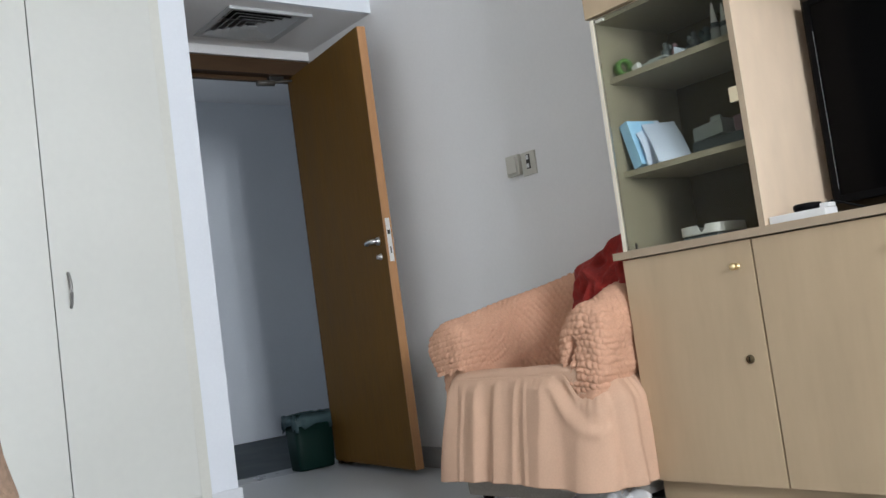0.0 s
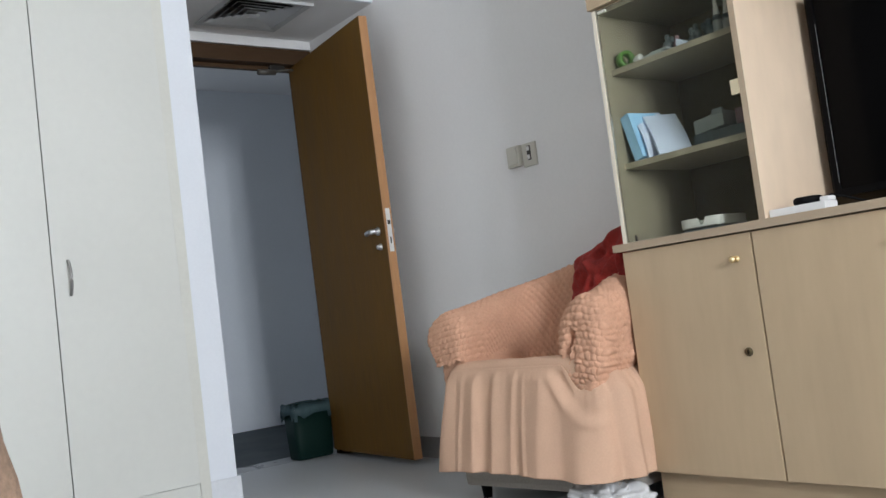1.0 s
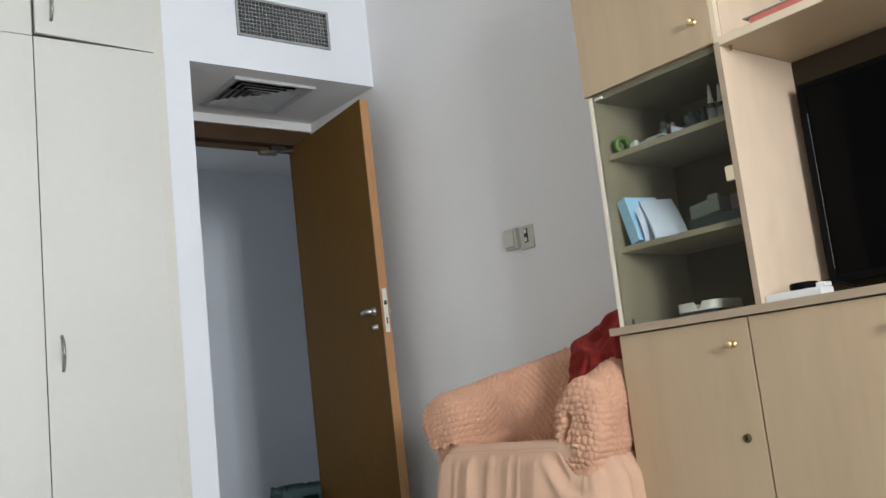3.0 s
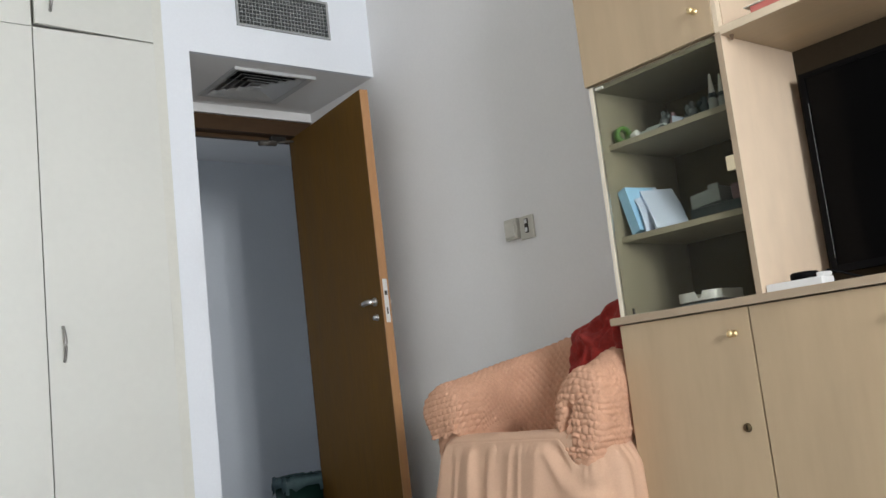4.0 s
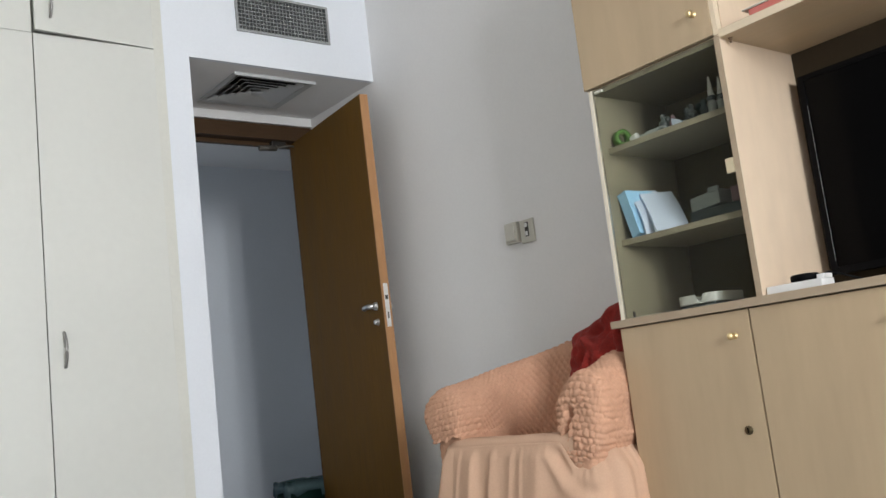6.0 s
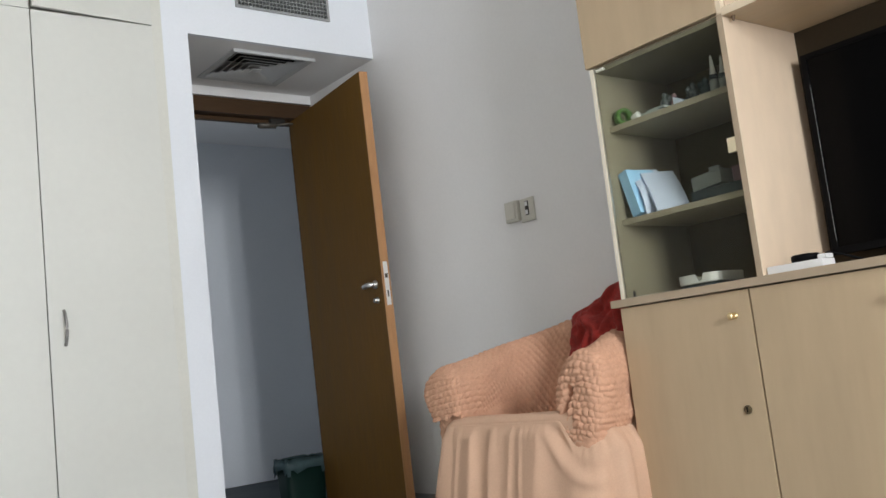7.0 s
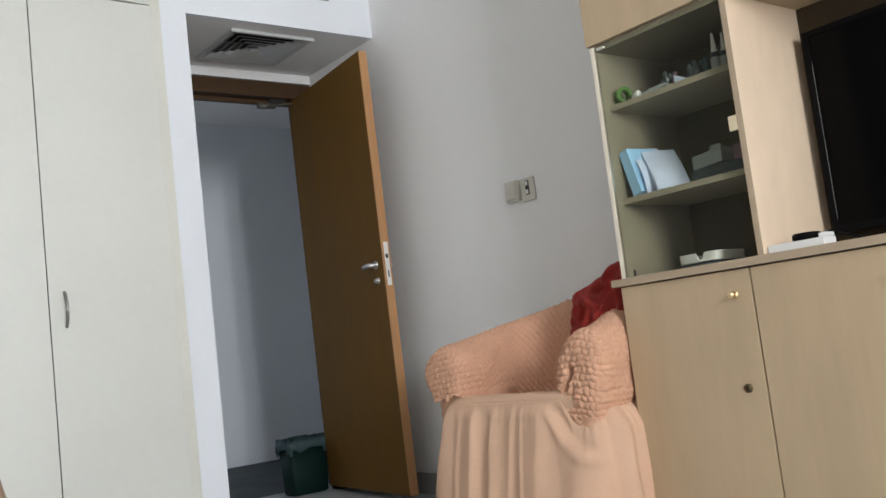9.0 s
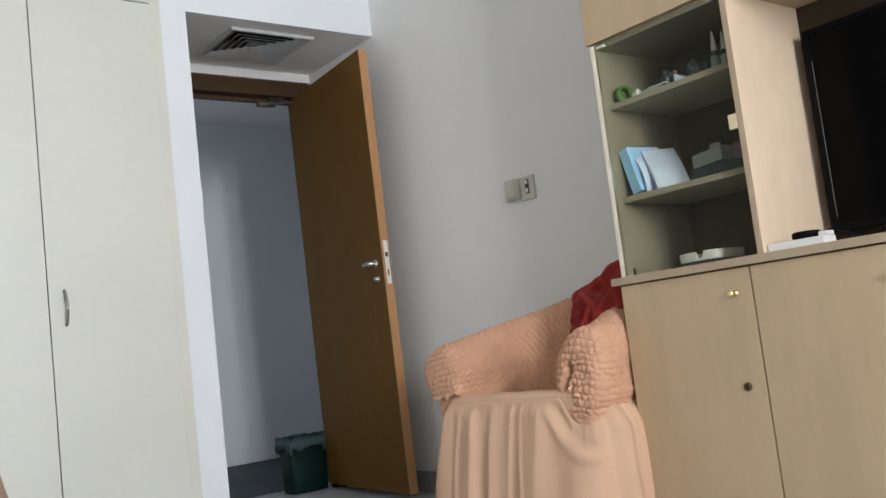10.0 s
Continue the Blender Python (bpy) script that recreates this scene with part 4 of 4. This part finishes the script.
grid_surface(bm, seat_fn, 60, 60)
chair_part("seat", bm, DRAPE, "smooth peach seat cover")

# skirt: a hanging cloth with folds round front and sides
bm = bmesh.new()
SK_R, SK_W, SK_X = 0.075, HW - 0.045, FX - 0.002
SK_DEPTH, SK_ARC, SK_FRONT = BX - SK_X - SK_R, math.pi / 2 * SK_R, 2 * (SK_W - SK_R)
SK_LEN = 2 * SK_DEPTH + 2 * SK_ARC + SK_FRONT


def skirt_path(u):
    """Round the chair from the back of the near side, across the front, to the back of the far side."""
    d, r = u * SK_LEN, SK_R
    if d < SK_DEPTH:
        return Vector((BX - d, -SK_W, 0)), Vector((0, -1, 0))
    d -= SK_DEPTH
    if d < SK_ARC:
        a = d / r
        return Vector((SK_X + r - r * math.sin(a), -SK_W + r - r * math.cos(a), 0)), Vector((-math.sin(a), -math.cos(a), 0))
    d -= SK_ARC
    if d < SK_FRONT:
        return Vector((SK_X, -SK_W + r + d, 0)), Vector((-1, 0, 0))
    d -= SK_FRONT
    if d < SK_ARC:
        a = d / r
        return Vector((SK_X + r - r * math.cos(a), SK_W - r + r * math.sin(a), 0)), Vector((-math.cos(a), math.sin(a), 0))
    d -= SK_ARC
    return Vector((SK_X + r + d, SK_W, 0)), Vector((0, 1, 0))


# folds of the skirt: place at the seam and at the hem, width of the far and of the near flank, height
FOLDS = (
    (0.292, 0.310, 0.030, 0.032, 0.022), (0.150, 0.156, 0.062, 0.022, 0.028), (0.070, 0.064, 0.024, 0.040, 0.022),
    (-0.018, -0.012, 0.030, 0.014, 0.010), (-0.134, -0.126, 0.090, 0.046, 0.031), (-0.343, -0.346, 0.015, 0.013, -0.020),
    (-0.375, -0.380, 0.024, 0.012, 0.012), (0.222, 0.236, 0.018, 0.010, 0.007), (-0.060, -0.068, 0.016, 0.010, 0.006),
    (-0.450, -0.440, 0.050, 0.024, 0.020), (-0.580, -0.590, 0.060, 0.024, 0.020),
    (0.420, 0.430, 0.050, 0.024, 0.020), (0.560, 0.575, 0.060, 0.024, 0.020),
)


def folds(f, v):
    """Ridges with a long and a short flank, that widen towards the hem."""
    h = 0.0
    for top_f, hem_f, far, near, high in FOLDS:
        d = f - top_f - (hem_f - top_f) * v - 0.007 * noise.noise(Vector((top_f * 40, v * 2.5, 0)))
        w = (far if d > 0 else near) * (0.75 + 0.40 * v)
        h += high * math.exp(-abs(d / w) ** (1.5 if d > 0 else 1.8))
    return h


def skirt_fn(u, v):
    p, out = skirt_path(u)
    run = u * SK_LEN
    f = run - SK_LEN / 2                # along the front, far side positive
    ztop = 0.400 + 0.047 * smoothstep(-0.265, -0.205, f) * smoothstep(0.36, 0.28, f) - 0.034 * math.exp(-((f + 0.285) / 0.045) ** 2)
    ztop += 0.040 * smoothstep(-0.262, -0.37, f) + 0.006 * noise.noise(Vector((f * 60, 0.4, 0))) * smoothstep(-0.25, -0.29, f)
    zbot = 0.122 - 0.012 * math.exp(-((f - 0.34) / 0.08) ** 2) - 0.020 * math.exp(-((f + 0.33) / 0.18) ** 2)
    z = ztop + (zbot - ztop) * v
    w = folds(f, v) * (0.65 + 0.45 * v)
    # small gathers under the seat's edge
    w += 0.0030 * math.sin(f / 0.0046 + 3 * noise.noise(Vector((f * 9, 1.1, 0)))) * math.exp(-v / 0.10) * (0.4 + noise.noise(Vector((f * 14, 3.3, 0))))
    w += 0.005 * noise.noise(Vector((run * 11, v * 2.2, 2)))
    # close gathers where the skirt is sewn to the near arm's cover
    w += 0.0050 * math.sin(f / 0.0037 + 4 * noise.noise(Vector((f * 17, 2.1, 0)))) * math.exp(-v / 0.13) * smoothstep(-0.25, -0.30, f)
    # a slack swag that hangs from the seat's corner below the near arm
    lean = (f + 0.32) / 0.16
    slope = 0.31 * lean / 0.16 if lean > 0 else 0.0
    sag = (z - 0.268 - (0.155 * lean * lean if lean > 0 else -0.02 * lean)) / math.sqrt(1 + slope * slope)
    zone = smoothstep(-0.36, -0.27, f) * smoothstep(-0.13, -0.17, f)
    w += zone * (0.011 * math.exp(-(sag / 0.017) ** 2) - 0.012 * math.exp(-((sag - 0.036) / 0.020) ** 2)) * (0.75 + 0.8 * noise.noise(Vector((f * 14, z * 9, 6))))
    flare = 0.052 - 0.046 * smoothstep(-0.26, -0.36, f)
    over = 0.010 * smoothstep(-0.20, -0.26, f) + 0.030 * smoothstep(-0.29, -0.40, f) + 0.026 * math.exp(-((f + 0.325) / 0.055) ** 2)
    o = 0.002 + over * (0.12 + 0.88 * smoothstep(0.0, 0.28, v)) + flare * v + w * smoothstep(0.0, 0.14, v) + 0.004 * math.sin(math.pi * v)
    return p + out * o + Vector((0, 0, z))


grid_surface(bm, skirt_fn, 520, 70)
sk = chair_part("skirt", bm, DRAPE, "smooth peach hanging skirt with soft folds")
md = sk.modifiers.new("thick", "SOLIDIFY")
md.thickness, md.offset = 0.003, -1
bm = boxes((FX + 0.016, 0.02, HW - 0.150, HW - 0.032, 0.380, 0.500), bevel=0.02)
bmesh.ops.subdivide_edges(bm, edges=bm.edges, cuts=24, use_grid_fill=True)
for v in bm.verts:
    v.co += v.co.normalized() * 0.004 * pucker(v.co.x / CELL + v.co.y / CELL, v.co.z / CELL)
chair_part("arm_panel", bm, PUCKER)
# padded frame under the cover, and feet
chair_part("frame", boxes((FX + 0.045, BX - 0.02, -HW + 0.05, HW - 0.05, 0.045, 0.400), bevel=0.02), BASECLOTH, "taupe upholstered frame", False)
for fx in (FX + 0.085, BX - 0.07):
    for fy in (-HW + 0.11, HW - 0.11):
        bm = bmesh.new()
        cyl(bm, (fx, fy, 0.046), (0, 0, -1), 0.020, 0.015, 0.046, 16)
        chair_part("leg", bm, BLACK, "short dark round foot")

# red cushion in the chair's near corner
cu = thing("cushion", "dark red crumpled velvet cushion leaning in the armchair", "cushion")
bm = bmesh.new()


def cushion_fn(u, v, sgn):
    a, b = 2 * u - 1, 2 * v - 1
    edge = max(0.0, (1 - a * a)) ** 0.42 * max(0.0, (1 - b * b)) ** 0.42
    pinch = 1 - 0.10 * (1 - abs(a) ** 2) * abs(b) ** 3
    pinch2 = 1 - 0.10 * (1 - abs(b) ** 2) * abs(a) ** 3
    y, z = 0.185 * a * pinch2, 0.185 * b * pinch
    w = 0.026 * noise.noise(Vector((a * 2.6, b * 2.6, sgn))) + 0.018 * noise.noise(Vector((a * 6, b * 6, 4 + sgn)))
    w -= 0.024 * abs(noise.noise(Vector((a * 3.3 + 0.7 * b, b * 4.1, 9 + sgn)))) + 0.020 * math.exp(-((a - 0.42) ** 2 + (b - 0.30) ** 2) / 0.02)
    return Vector((sgn * (0.068 + w * 1.4) * edge, y * 1.06 - 0.34 * z, z))


for sgn in (-1, 1):
    grid_surface(bm, lambda u, v, s=sgn: cushion_fn(u, v, s), 44, 44)
bmesh.ops.remove_doubles(bm, verts=bm.verts, dist=0.0005)
cm = Matrix.Translation((2.272, 2.062, 0.656)) @ Matrix.Rotation(radians(-4), 4, "Z") @ Matrix.Rotation(radians(16), 4, "Y") @ Matrix.Rotation(radians(-24), 4, "X")
bmesh.ops.transform(bm, matrix=cm, verts=bm.verts)
part("cover", bm, RED, cu, "", True)

# white bag pushed under the chair
bg = thing("cloth_bag", "crumpled white bag on the floor under the armchair", "bag")
bm = bmesh.new()


def bag_fn(u, v):
    a = 2 * math.pi * v
    t = math.pi * (u - 0.5)
    c = Vector((0.085 * math.cos(t) * math.cos(a), 0.14 * math.cos(t) * math.sin(a), 0.047 * math.sin(t) + 0.046))
    n = noise.noise(c * 20) * 0.030 - abs(noise.noise(c * 34 + Vector((3, 1, 2)))) * 0.030 + noise.noise(c * 70) * 0.005
    c *= 1 + n / 0.1
    c.z = max(0.0005, c.z)
    return c


grid_surface(bm, bag_fn, 52, 90, wrap=True)
bmesh.ops.transform(bm, matrix=pose(2.055, 1.985, 0, 0, 0, 10), verts=bm.verts)
part("cloth", bm, SHEET, bg, "", True)

# ---- bin by the door ----
bn = thing("waste_bin", "dark green plastic waste bin with a folded-over liner", "waste bin")
BXc, BYc = 2.334, 4.296
bm = bmesh.new()


def rrect(sx, sy, z, n=40, e=0.35):
    out = []
    for k in range(n):
        a = 2 * math.pi * k / n
        c, s = math.cos(a), math.sin(a)
        out.append(bm.verts.new((BXc + sx * math.copysign(abs(c) ** e, c), BYc + sy * math.copysign(abs(s) ** e, s), z)))
    return out


def stack(rings, cap0=True, cap1=False):
    n = len(rings[0])
    for a, b in zip(rings, rings[1:]):
        for k in range(n):
            bm.faces.new((a[k], a[(k + 1) % n], b[(k + 1) % n], b[k]))
    if cap0:
        bm.faces.new(list(reversed(rings[0])))
    if cap1:
        bm.faces.new(rings[-1])


stack([rrect(0.098, 0.058, 0.003), rrect(0.103, 0.062, 0.010), rrect(0.117, 0.071, 0.276), rrect(0.111, 0.065, 0.276), rrect(0.096, 0.056, 0.016)], True, True)
part("body", bm, BINGREEN, bn, "", True)
bm = bmesh.new()
top_r, low_r, in_r = rrect(0.120, 0.074, 0.283), rrect(0.125, 0.079, 0.215), rrect(0.103, 0.058, 0.18)
mid_r = rrect(0.126, 0.080, 0.250)
for k, v in enumerate(low_r):
    v.co.z += 0.016 * math.sin(k * 1.9) + 0.010 * math.sin(k * 0.7)
    v.co.x += 0.006 * math.sin(k * 2.7)
for k, v in enumerate(mid_r + top_r):
    v.co += Vector((0.005 * math.sin(k * 2.1), 0.005 * math.cos(k * 1.7), 0.004 * math.sin(k * 1.3)))
stack([low_r, mid_r, top_r, in_r], False)
ln = part("liner", bm, LINER, bn, "thin translucent plastic liner", True)
md = ln.modifiers.new("thick", "SOLIDIFY")
md.thickness = 0.0012

# ---- bed end beside the camera ----
bed = thing("bed", "low bed with a brown fleece over its foot end", "bed")
# unseen mattress, kept brown so that little light bounces up from it
part("mattress", boxes((-1.35, 0.17, -1.2, 0.93, 0.25, 0.43), bevel=0.03), BROWN, bed)
part("base", boxes((-1.34, 0.16, -1.2, 0.94, 0.06, 0.249), bevel=0.01), BASECLOTH, bed)
for lx in (-1.25, 0.05):
    for ly in (-1.1, 0.85):
        part("leg", boxes((lx, lx + 0.06, ly, ly + 0.06, 0.0, 0.06)), BLACK, bed)
fl = thing("blanket", "brown fleece blanket bundled over the bed's foot end", "blanket")
bm = bmesh.new()


def fleece_fn(u, v):
    """A bundle with a steep side that leans back."""
    y = 0.95 + 0.10 * u
    e = math.sin(math.pi * min(1, max(0, u)))
    t = v
    if t < 0.45:
        f = t / 0.45
        x = 0.3084 - 0.1282 * f
        z = 0.012 + 0.720 * f
    elif t < 0.55:
        a = (t - 0.45) / 0.10 * math.pi / 2
        x = 0.1802 - 0.06 * math.sin(a)
        z = 0.732 + 0.03 * math.sin(a)
    else:
        f = (t - 0.55) / 0.45
        x = 0.1202 - 0.75 * f
        z = 0.762 - 0.05 * f
    p = Vector((x - 0.03 * (1 - e), y, z - 0.03 * (1 - e)))
    return p + Vector((0.004 * noise.noise(p * 20), 0.008 * noise.noise(p * 11 + Vector((5, 0, 0))), 0.008 * noise.noise(p * 16)))


rows_ = grid_surface(bm, fleece_fn, 16, 80)
fo = part("cloth", bm, BROWN, fl, "", True)
md = fo.modifiers.new("thick", "SOLIDIFY")
md.thickness = 0.02

# origins of the things at their base
bpy.context.view_layer.update()
for ob in [o for o in scene.objects if o.type == "EMPTY" and o.parent is None]:
    cs = [c.matrix_world @ Vector(k) for c in ob.children_recursive for k in c.bound_box]
    lo, hi = [min(c[i] for c in cs) for i in range(3)], [max(c[i] for c in cs) for i in range(3)]
    base = Vector(((lo[0] + hi[0]) / 2, (lo[1] + hi[1]) / 2, lo[2]))
    for c in ob.children:
        c.matrix_parent_inverse = Matrix.Translation(-base)
    ob.location = base

door.rotation_euler = (0, radians(-0.42), radians(-6.2))
